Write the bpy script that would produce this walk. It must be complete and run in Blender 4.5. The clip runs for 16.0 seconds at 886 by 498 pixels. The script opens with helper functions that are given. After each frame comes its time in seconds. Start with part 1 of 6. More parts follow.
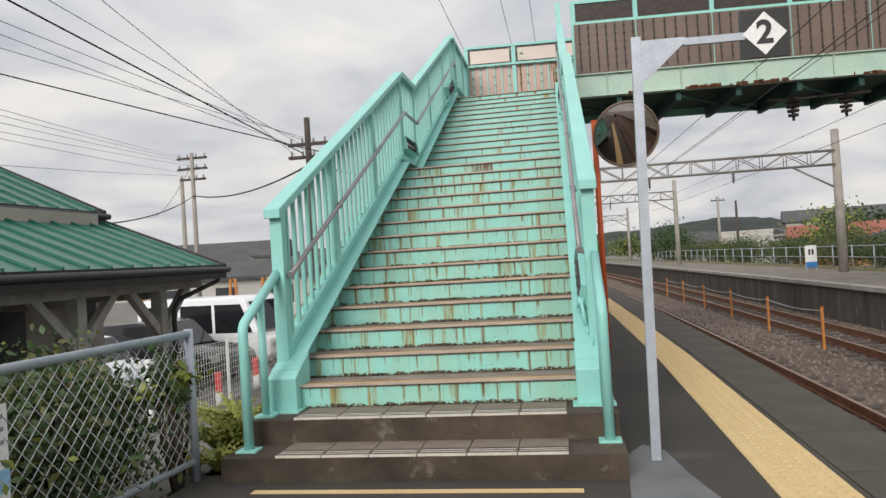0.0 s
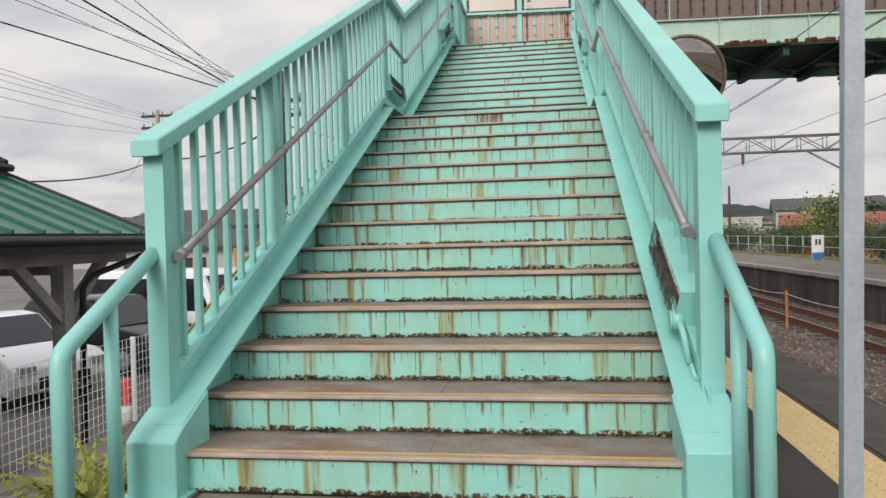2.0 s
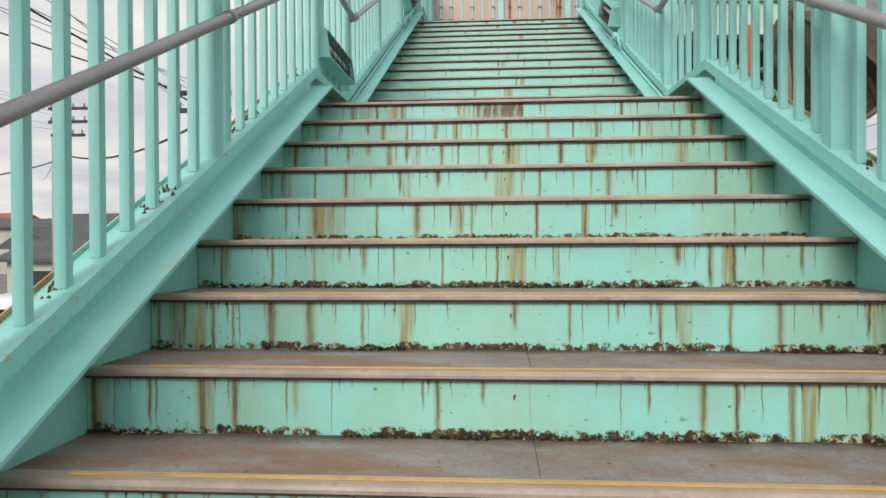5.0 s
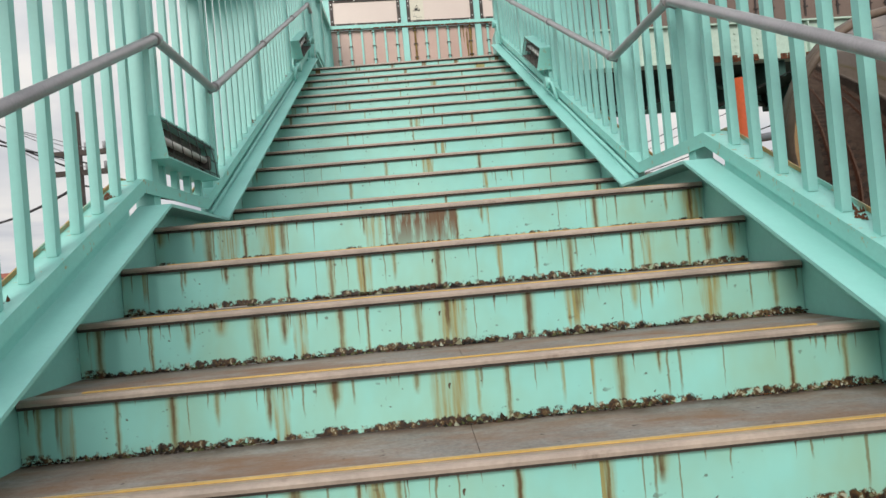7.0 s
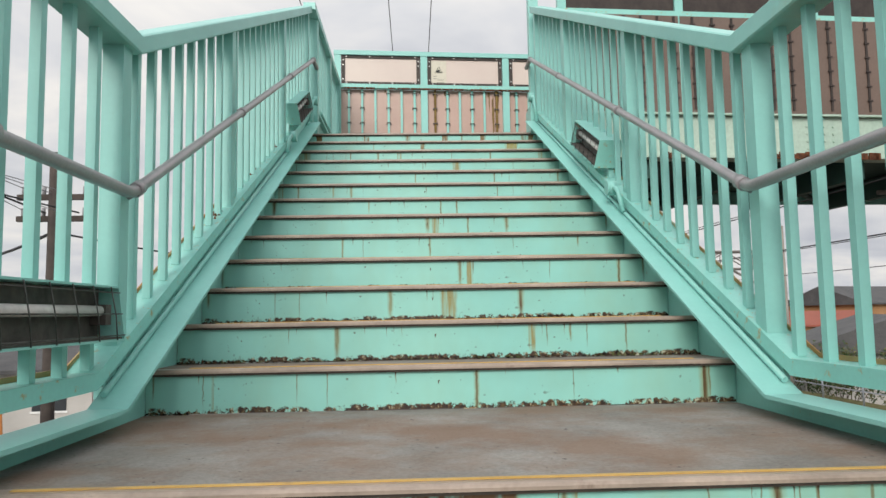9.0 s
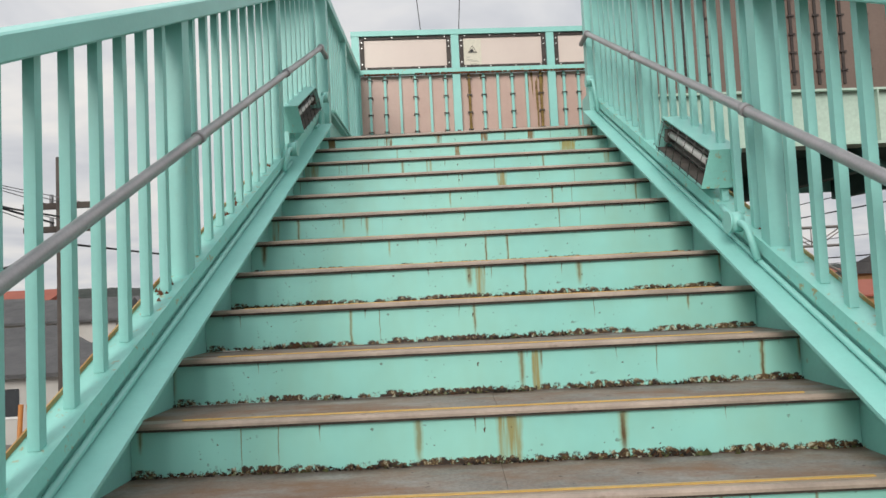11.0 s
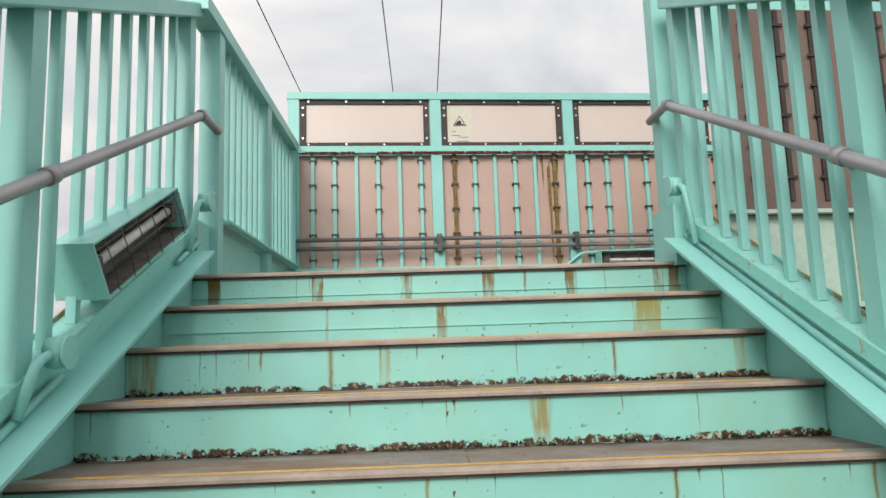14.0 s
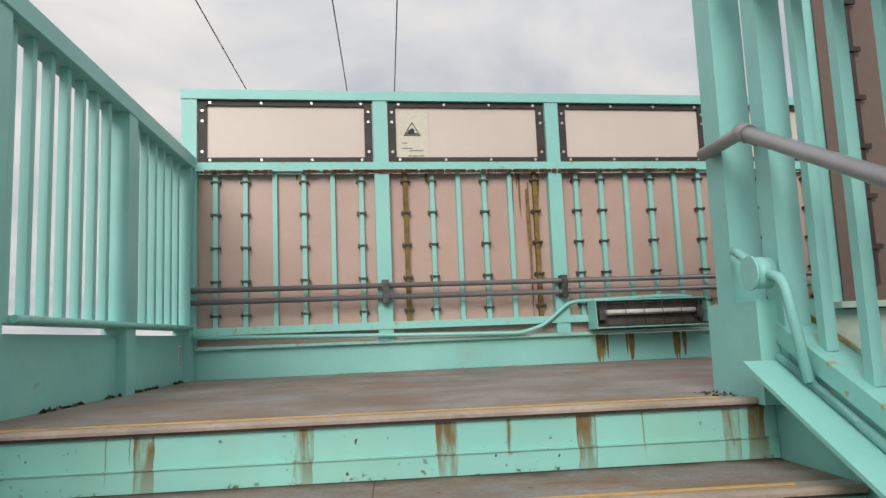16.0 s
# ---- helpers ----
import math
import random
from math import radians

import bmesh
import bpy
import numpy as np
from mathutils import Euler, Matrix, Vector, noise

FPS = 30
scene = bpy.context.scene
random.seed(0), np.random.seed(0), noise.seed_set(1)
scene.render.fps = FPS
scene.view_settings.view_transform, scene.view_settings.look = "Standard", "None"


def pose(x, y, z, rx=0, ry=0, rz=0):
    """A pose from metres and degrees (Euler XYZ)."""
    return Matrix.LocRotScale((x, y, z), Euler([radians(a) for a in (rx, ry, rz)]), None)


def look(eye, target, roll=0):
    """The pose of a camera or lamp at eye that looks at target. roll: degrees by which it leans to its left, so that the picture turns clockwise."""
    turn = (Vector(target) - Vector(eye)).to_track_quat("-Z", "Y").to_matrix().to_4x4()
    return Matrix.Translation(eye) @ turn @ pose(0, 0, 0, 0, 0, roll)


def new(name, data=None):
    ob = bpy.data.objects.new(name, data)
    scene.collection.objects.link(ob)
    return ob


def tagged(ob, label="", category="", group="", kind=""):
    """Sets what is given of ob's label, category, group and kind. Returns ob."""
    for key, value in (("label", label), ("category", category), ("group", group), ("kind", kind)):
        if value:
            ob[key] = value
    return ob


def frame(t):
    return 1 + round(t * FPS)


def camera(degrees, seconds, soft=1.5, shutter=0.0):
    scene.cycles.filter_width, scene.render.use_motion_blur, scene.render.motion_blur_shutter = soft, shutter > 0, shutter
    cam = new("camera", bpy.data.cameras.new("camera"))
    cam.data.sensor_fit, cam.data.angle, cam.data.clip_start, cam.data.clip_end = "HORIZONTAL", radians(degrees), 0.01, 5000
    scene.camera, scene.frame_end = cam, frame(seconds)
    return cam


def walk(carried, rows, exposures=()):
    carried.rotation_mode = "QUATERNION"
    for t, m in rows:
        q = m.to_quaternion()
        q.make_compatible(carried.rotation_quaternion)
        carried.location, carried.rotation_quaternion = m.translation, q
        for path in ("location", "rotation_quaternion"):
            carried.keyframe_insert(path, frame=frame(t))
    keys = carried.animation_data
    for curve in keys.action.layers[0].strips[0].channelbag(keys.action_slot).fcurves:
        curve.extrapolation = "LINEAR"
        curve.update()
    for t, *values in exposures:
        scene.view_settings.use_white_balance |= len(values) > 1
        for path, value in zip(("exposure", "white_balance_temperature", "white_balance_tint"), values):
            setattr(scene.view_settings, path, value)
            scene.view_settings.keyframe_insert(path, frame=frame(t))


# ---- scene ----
cam = camera(64.2, 16.0)
ROWS = [
    (0.0, 0.973, -4.974, 1.351, 90.92, 3.51, 9.74),
    (0.5, 0.944, -4.456, 1.401, 89.99, 4.07, 10.26),
    (1.0, 0.792, -3.965, 1.426, 88.84, 1.25, 9.11),
    (1.5, 0.698, -3.274, 1.374, 89.04, 2.15, 12.29),
    (2.0, 0.511, -2.764, 1.374, 88.94, 1.45, 8.31),
    (2.5, 0.452, -2.047, 1.313, 88.54, 3.89, 5.64),
    (3.0, 0.318, -1.368, 1.277, 90.07, 2.08, 7.28),
    (5.5, -0.093, 0.675, 1.973, 89.35, 0.67, 3.25),
    (6.0, -0.079, 1.017, 2.114, 91.63, 3.65, 1.61),
    (6.5, -0.164, 1.324, 2.271, 91.64, 4.11, 1.34),
    (7.0, -0.085, 1.638, 2.400, 91.08, 5.07, -2.17),
    (7.5, -0.143, 1.959, 2.522, 93.63, 3.59, 1.92),
    (8.0, -0.091, 2.259, 2.681, 92.33, 2.95, -3.74),
    (8.5, -0.115, 2.641, 2.831, 94.37, 3.71, 2.47),
    (9.0, -0.116, 2.979, 3.000, 95.17, 1.00, -2.31),
    (9.5, -0.131, 3.285, 3.132, 95.97, 3.09, 1.32),
    (12.0, -0.072, 5.037, 3.768, 91.76, 1.40, -0.82),
    (12.5, -0.054, 5.561, 3.916, 91.91, 0.11, -5.18),
    (13.0, -0.032, 5.982, 4.116, 93.54, 1.69, 2.59),
    (13.5, -0.131, 6.356, 4.264, 94.04, 0.28, 1.31),
    (14.0, -0.092, 6.668, 4.413, 98.15, 1.86, -1.54),
    (14.5, -0.137, 6.990, 4.515, 100.33, 4.19, 3.24),
    (15.0, -0.045, 7.339, 4.677, 99.12, 4.39, -4.00),
    (15.5, -0.023, 7.660, 4.826, 101.05, 4.42, -1.08),
    (16.0, 0.064, 7.965, 4.984, 97.04, 2.28, -4.47),
]
walk(cam, [(t, pose(x, y, z, rx, ry, rz)) for t, x, y, z, rx, ry, rz in ROWS],
     [(0.0, -0.18), (2.5, -0.22), (3.0, -0.2), (5.5, -0.08), (6.5, -0.1), (8.5, -0.12), (12.0, -0.2), (13.0, -0.07), (14.0, -0.09), (14.5, -0.32), (16.0, -0.3)])

# ---- world and light: an overcast sky, brighter overhead ----
world = bpy.data.worlds.new("overcast")
scene.world = world
world.use_nodes = True


def build_world():
    nt = world.node_tree
    nt.nodes.clear()
    out = nt.nodes.new("ShaderNodeOutputWorld")
    bg = nt.nodes.new("ShaderNodeBackground")
    co = nt.nodes.new("ShaderNodeTexCoord")
    sep = nt.nodes.new("ShaderNodeSeparateXYZ")
    nt.links.new(co.outputs["Generated"], sep.inputs[0])
    lift = nt.nodes.new("ShaderNodeMath")
    lift.operation = "ADD"
    lift.inputs[1].default_value = 0.22
    nt.links.new(sep.outputs[2], lift.inputs[0])
    mx = nt.nodes.new("ShaderNodeMath")
    mx.operation = "MAXIMUM"
    mx.inputs[1].default_value = 0.1
    nt.links.new(lift.outputs[0], mx.inputs[0])
    dx = nt.nodes.new("ShaderNodeVectorMath")
    dx.operation = "DIVIDE"
    comb = nt.nodes.new("ShaderNodeCombineXYZ")
    for i in range(3):
        nt.links.new(mx.outputs[0], comb.inputs[i])
    nt.links.new(co.outputs["Generated"], dx.inputs[0])
    nt.links.new(comb.outputs[0], dx.inputs[1])
    big = nt.nodes.new("ShaderNodeTexNoise")
    big.inputs["Scale"].default_value = 1.5
    big.inputs["Detail"].default_value = 5.0
    big.inputs["Roughness"].default_value = 0.52
    big.inputs["Distortion"].default_value = 0.35
    nt.links.new(dx.outputs[0], big.inputs["Vector"])
    cloud = nt.nodes.new("ShaderNodeValToRGB")
    cr = cloud.color_ramp
    cr.elements[0].position, cr.elements[0].color = 0.33, (0.60, 0.63, 0.70, 1)
    cr.elements[1].position, cr.elements[1].color = 0.64, (1.06, 1.03, 0.99, 1)
    e = cr.elements.new(0.48)
    e.color = (0.83, 0.84, 0.87, 1)
    nt.links.new(big.outputs["Fac"], cloud.inputs[0])
    grad = nt.nodes.new("ShaderNodeMapRange")
    grad.inputs["From Min"].default_value = 0.0
    grad.inputs["From Max"].default_value = 1.0
    grad.inputs["To Min"].default_value = 0.86
    grad.inputs["To Max"].default_value = 1.45
    sq = nt.nodes.new("ShaderNodeMath")
    sq.operation = "POWER"
    sq.use_clamp = True
    sq.inputs[1].default_value = 1.7
    up = nt.nodes.new("ShaderNodeMath")
    up.operation = "MAXIMUM"
    up.inputs[1].default_value = 0.0
    nt.links.new(sep.outputs[2], up.inputs[0])
    nt.links.new(up.outputs[0], sq.inputs[0])
    nt.links.new(sq.outputs[0], grad.inputs[0])
    nt.links.new(cloud.outputs[0], bg.inputs[0])
    nt.links.new(grad.outputs[0], bg.inputs[1])
    nt.links.new(bg.outputs[0], out.inputs[0])


build_world()
sun = new("sun", bpy.data.lights.new("sun", "SUN"))
sun.data.energy, sun.data.angle, sun.data.color = 2.9, radians(28), (1.0, 0.96, 0.9)
sun.matrix_world = look((0, 0, 0), (0.20, 0.86, -0.47))

# ---- materials ----


def material(name):
    m = bpy.data.materials.new(name)
    m.use_nodes = True
    nt = m.node_tree
    bsdf = nt.nodes["Principled BSDF"]
    return m, nt, bsdf


def tex(nt, scale, detail=4.0, rough=0.55, coords="Object", stretch=(1, 1, 1), kind="ShaderNodeTexNoise"):
    co = nt.nodes.new("ShaderNodeTexCoord")
    mp = nt.nodes.new("ShaderNodeMapping")
    mp.inputs["Scale"].default_value = stretch
    n = nt.nodes.new(kind)
    n.inputs["Scale"].default_value = scale
    if kind == "ShaderNodeTexNoise":
        n.inputs["Detail"].default_value = detail
        n.inputs["Roughness"].default_value = rough
    nt.links.new(co.outputs[coords], mp.inputs[0])
    nt.links.new(mp.outputs[0], n.inputs["Vector"])
    return n


def ramp(nt, src, stops):
    r = nt.nodes.new("ShaderNodeValToRGB")
    cr = r.color_ramp
    while len(cr.elements) < len(stops):
        cr.elements.new(0.5)
    for e, (p, c) in zip(cr.elements, stops):
        e.position = p
        e.color = (*c, 1) if len(c) == 3 else (c[0], c[0], c[0], 1)
    nt.links.new(src, r.inputs[0])
    return r


def mix(nt, fac, a, b, mode="MIX"):
    n = nt.nodes.new("ShaderNodeMix")
    n.data_type, n.blend_type = "RGBA", mode
    for sock, v in ((n.inputs[0], fac), (n.inputs[6], a), (n.inputs[7], b)):
        if isinstance(v, (int, float)):
            sock.default_value = v
        elif isinstance(v, tuple):
            sock.default_value = (*v, 1)
        else:
            nt.links.new(v, sock)
    return n.outputs[2]


def bump(nt, bsdf, src, strength, dist=0.01):
    b = nt.nodes.new("ShaderNodeBump")
    b.inputs["Strength"].default_value = strength
    b.inputs["Distance"].default_value = dist
    nt.links.new(src, b.inputs["Height"])
    nt.links.new(b.outputs[0], bsdf.inputs["Normal"])


def mottled(name, c1, c2, scale=6.0, rough=0.6, metal=0.0, bump_s=0.15, fine=60.0, dist=0.004, coords="Object", spots=None, stretch=(1, 1, 1), grain_k=0.6):
    """A surface whose colour drifts between two tones, with fine grain and relief, and spots of a third colour if given."""
    m, nt, b = material(name)
    n1 = tex(nt, scale, 5, 0.6, coords, stretch)
    n2 = tex(nt, fine, 3, 0.6, coords, stretch)
    col = ramp(nt, n1.outputs["Fac"], [(0.32, c1), (0.68, c2)]).outputs[0]
    grain = ramp(nt, n2.outputs["Fac"], [(0.3, (0.82,)), (0.7, (1.08,))]).outputs[0]
    col = mix(nt, grain_k, col, grain, "MULTIPLY")
    if spots:
        sc, lo, hi, c3 = spots
        n3 = tex(nt, sc, 6, 0.65, coords, stretch)
        col = mix(nt, ramp(nt, n3.outputs["Fac"], [(lo, (0,)), (hi, (1,))]).outputs[0], col, c3)
    nt.links.new(col, b.inputs["Base Color"])
    b.inputs["Roughness"].default_value, b.inputs["Metallic"].default_value = rough, metal
    bump(nt, b, n2.outputs["Fac"], bump_s, dist)
    return m


PAINT = (0.285, 0.63, 0.558)
PAINT_D = (0.235, 0.545, 0.488)
RUST = (0.10, 0.036, 0.014)
OCHRE = (0.34, 0.25, 0.06)

paint = mottled("mint_paint", PAINT, PAINT_D, 2.5, 0.42, 0, 0.04, 60, 0.002, spots=(7.0, 0.66, 0.74, (0.30, 0.26, 0.12)), grain_k=0.2)
paint_clean = mottled("mint_paint_rail", (0.285, 0.612, 0.555), (0.245, 0.545, 0.498), 3.0, 0.40, 0, 0.03, 60, 0.002, spots=(2.6, 0.62, 0.80, (0.30, 0.47, 0.36)), grain_k=0.15)
paint_old = mottled("faded_mint_paint", (0.36, 0.49, 0.41), (0.46, 0.57, 0.48), 1.2, 0.6, 0, 0.1, 30, 0.003, spots=(3.2, 0.66, 0.70, (0.12, 0.06, 0.03)))
lip_rust = mottled("rusted_lip_paint", (0.42, 0.20, 0.06), (0.50, 0.36, 0.17), 4.0, 0.8, 0, 0.4, 90, 0.003, spots=(2.2, 0.52, 0.60, (0.30, 0.60, 0.52)))
ochre = mottled("ochre_rust", (0.13, 0.075, 0.022), (0.26, 0.18, 0.05), 26, 0.85)
rust = mottled("rust", (0.06, 0.022, 0.012), (0.17, 0.06, 0.022), 30, 0.9, 0, 0.6, 160, 0.004)
# mint darkened to hold the shade under the bridge in its base colour
dark_green = mottled("mint_paint_underside_shade", (0.012, 0.05, 0.04), (0.03, 0.085, 0.07), 2.0, 0.7, 0, 0.1)


def riser_material(patches=(), name="rust_streaked_riser_paint", shift=0.0, foot=1.0):
    """Mint paint with rust and ochre runs that start under the nosing, broken up by noise."""
    m, nt, b = material(name)
    base = ramp(nt, tex(nt, 2.2, 4).outputs["Fac"], [(0.35, PAINT_D), (0.65, PAINT)]).outputs[0]
    info = nt.nodes.new("ShaderNodeObjectInfo")
    co = nt.nodes.new("ShaderNodeTexCoord")
    sep = nt.nodes.new("ShaderNodeSeparateXYZ")
    nt.links.new(co.outputs["Object"], sep.inputs[0])
    off = nt.nodes.new("ShaderNodeMath")
    off.operation = "MULTIPLY_ADD"
    off.inputs[1].default_value = 37.0
    nt.links.new(info.outputs["Random"], off.inputs[0])
    nt.links.new(sep.outputs[0], off.inputs[2])

    def op(kind, a, b=None, c=None, clamp=False):
        nd = nt.nodes.new("ShaderNodeMath")
        nd.operation, nd.use_clamp = kind, clamp
        for i, v in enumerate((a, b, c)):
            if isinstance(v, (int, float)):
                nd.inputs[i].default_value = v
            elif v is not None:
                nt.links.new(v, nd.inputs[i])
        return nd.outputs[0]

    wav = tex(nt, 22.0, 3, 0.6).outputs["Fac"]
    x_run = op("MULTIPLY_ADD", wav, 0.012, off.outputs[0])
    depth = op("SUBTRACT", -0.012, sep.outputs[2])
    hair_n = tex(nt, 60.0, 3, 0.6, "Object", (1, 1, 0.06)).outputs["Fac"]
    hair = ramp(nt, hair_n, [(0.38, (0.25,)), (0.60, (1,))]).outputs[0]

    # runs gather in some stretches and leave others clean
    cv = nt.nodes.new("ShaderNodeCombineXYZ")
    nt.links.new(off.outputs[0], cv.inputs[0])
    crowd_n = nt.nodes.new("ShaderNodeTexNoise")
    crowd_n.inputs["Scale"].default_value, crowd_n.inputs["Detail"].default_value = 2.6, 1.5
    nt.links.new(cv.outputs[0], crowd_n.inputs["Vector"])
    crowd = ramp(nt, crowd_n.outputs["Fac"], [(0.40, (0.22,)), (0.62, (1.9,))]).outputs[0]
    crowd = op("MULTIPLY", crowd, 1.0)

    def drips(per_m, share, w0, w1, l0, l1, seed, soft=0.6):
        """Separate runs, each with its own place, width and length below the nosing."""
        v = nt.nodes.new("ShaderNodeTexVoronoi")
        v.voronoi_dimensions = "1D"
        v.inputs["Scale"].default_value = per_m
        nt.links.new(op("ADD", x_run, seed), v.inputs["W"])
        c = nt.nodes.new("ShaderNodeSeparateColor")
        nt.links.new(v.outputs["Color"], c.inputs[0])
        d = op("DIVIDE", v.outputs["Distance"], per_m)
        length = op("MULTIPLY_ADD", c.outputs[2], l1 - l0, l0)
        t = op("DIVIDE", depth, length)
        g2 = op("POWER", c.outputs[1], 2.2)
        width = op("MULTIPLY", op("MULTIPLY_ADD", g2, w1 - w0, w0), op("MULTIPLY_ADD", t, -0.35, 1.0))
        k = op("DIVIDE", op("SUBTRACT", width, d), op("MULTIPLY", width, soft), None, True)
        fade = op("MULTIPLY", op("SUBTRACT", 1.0, t), 2.5, None, True)
        on = op("LESS_THAN", c.outputs[0], op("MULTIPLY", crowd, share * max(0.08, 1.0 - shift * 12)))
        return op("MULTIPLY", op("MULTIPLY", k, fade), on)

    broad = op("MULTIPLY", drips(2.4, 0.56, 0.02, 0.10, 0.12, 0.45, 3.7, 0.35), hair)
    halo = drips(8.0, 0.70, 0.010, 0.034, 0.07, 0.30, 0.0, 0.9)
    core = op("MULTIPLY", drips(8.0, 0.62, 0.0045, 0.018, 0.07, 0.30, 0.0, 0.7), hair)
    thin = drips(17.0, 0.55, 0.0026, 0.0065, 0.03, 0.17, 11.3)
    short = drips(31.0, 0.36, 0.0018, 0.004, 0.02, 0.075, 23.9)
    head = drips(31.0, 0.32, 0.003, 0.0075, 0.010, 0.04, 23.9)
    film = ramp(nt, tex(nt, 1.7, 5, 0.65, "Object", (1, 1, 0.5)).outputs["Fac"], [(0.44, (0,)), (0.70, (0.55 if shift == 0 else 0.25,))]).outputs[0]
    col = mix(nt, film, base, (0.30, 0.36, 0.17))
    col = mix(nt, op("MULTIPLY", broad, 0.88), col, (0.27, 0.205, 0.048))
    col = mix(nt, op("MULTIPLY", halo, 0.74), col, (0.26, 0.225, 0.065))
    col = mix(nt, op("MULTIPLY", thin, 0.76), col, (0.16, 0.115, 0.034))
    col = mix(nt, op("MULTIPLY", short, 0.7), col, (0.20, 0.13, 0.04))
    col = mix(nt, op("MULTIPLY", core, 0.94), col, (0.085, 0.040, 0.012))
    col = mix(nt, op("MULTIPLY", head, 0.9), col, (0.06, 0.032, 0.012))
    # scattered pin-point chips
    chips = tex(nt, 55.0, 1, 0.4).outputs["Fac"]
    area = ramp(nt, tex(nt, 3.0, 2).outputs["Fac"], [(0.52, (0,)), (0.60, (1,))]).outputs[0]
    col = mix(nt, op("MULTIPLY", ramp(nt, chips, [(0.70, (0,)), (0.74, (1,))]).outputs[0], area), col, (0.07, 0.04, 0.018))
    # rust creeping up from the foot
    foot_n = tex(nt, 34.0, 6, 0.75, "Object", (1, 1, 1)).outputs["Fac"]
    foot_area = ramp(nt, tex(nt, 3.4, 3, 0.6, "Object", (1, 1, 0.2)).outputs["Fac"], [(0.34, (0.15,)), (0.62, (1,))]).outputs[0]
    foot_z = nt.nodes.new("ShaderNodeMapRange")
    foot_z.inputs["From Min"].default_value, foot_z.inputs["From Max"].default_value = -0.134, -0.164
    nt.links.new(sep.outputs[2], foot_z.inputs[0])
    fm = op("MULTIPLY", op("MULTIPLY", op("MULTIPLY", foot_z.outputs[0], foot), foot_area), ramp(nt, foot_n, [(0.34, (0,)), (0.62, (1,))]).outputs[0])
    foot_c = ramp(nt, tex(nt, 75.0, 3, 0.6).outputs["Fac"], [(0.38, (0.016, 0.010, 0.006)), (0.50, (0.055, 0.026, 0.010)), (0.58, (0.13, 0.082, 0.028)), (0.66, (0.40, 0.40, 0.30))]).outputs[0]
    col = mix(nt, ramp(nt, fm, [(0.17, (0,)), (0.25, (1,))]).outputs[0], col, foot_c)
    for x0, x1, c in patches:
        edge_n = tex(nt, 38.0, 4, 0.6, "Object", (1, 1, 0.12))
        a = nt.nodes.new("ShaderNodeMath")
        a.operation = "COMPARE"
        a.inputs[1].default_value, a.inputs[2].default_value = (x0 + x1) / 2, (x1 - x0) / 2
        wv = nt.nodes.new("ShaderNodeMath")
        wv.operation = "MULTIPLY_ADD"
        wv.inputs[1].default_value = 0.04
        nt.links.new(edge_n.outputs["Fac"], wv.inputs[0])
        nt.links.new(sep.outputs[0], wv.inputs[2])
        nt.links.new(wv.outputs[0], a.inputs[0])
        k2 = ramp(nt, edge_n.outputs["Fac"], [(0.34, (0.10,)), (0.52, (0.97,))])
        mu = nt.nodes.new("ShaderNodeMath")
        mu.operation = "MULTIPLY"
        nt.links.new(a.outputs[0], mu.inputs[0])
        sink = op("SUBTRACT", 1.25, op("MULTIPLY", depth, 5.0), None, True)
        nt.links.new(op("MULTIPLY", k2.outputs[0], sink), mu.inputs[1])
        col = mix(nt, mu.outputs[0], col, c)
    nt.links.new(col, b.inputs["Base Color"])
    b.inputs["Roughness"].default_value = 0.45
    bump(nt, b, tex(nt, 70, 3).outputs["Fac"], 0.07, 0.002)
    return m


riser_paint = riser_material()
riser_upper = riser_material((), "lightly_streaked_riser_paint", 0.066)
riser_rusty = riser_material([(-0.175, 0.115, (0.12, 0.052, 0.014))], "rust_patched_riser_paint")
riser_seam = riser_material([(x - 0.026, x + 0.026, (0.17, 0.10, 0.022)) for x in (-1.01, -0.545, -0.144, 0.232, 0.612, 1.014, 1.09)], "seam_rusted_riser_paint", 0.09, 0.3)
riser_head = riser_material([(-0.02, 0.02, (0.20, 0.12, 0.03)), (0.78, 0.90, (0.30, 0.27, 0.08))], "thinly_streaked_riser_paint", 0.08, 0.3)
paint_foot = mottled("mint_paint_rusting", (0.285, 0.63, 0.56), (0.25, 0.57, 0.51), 3.0, 0.45, 0, 0.1, 60, 0.002, spots=(24.0, 0.60, 0.67, (0.40, 0.33, 0.16)), grain_k=0.25)


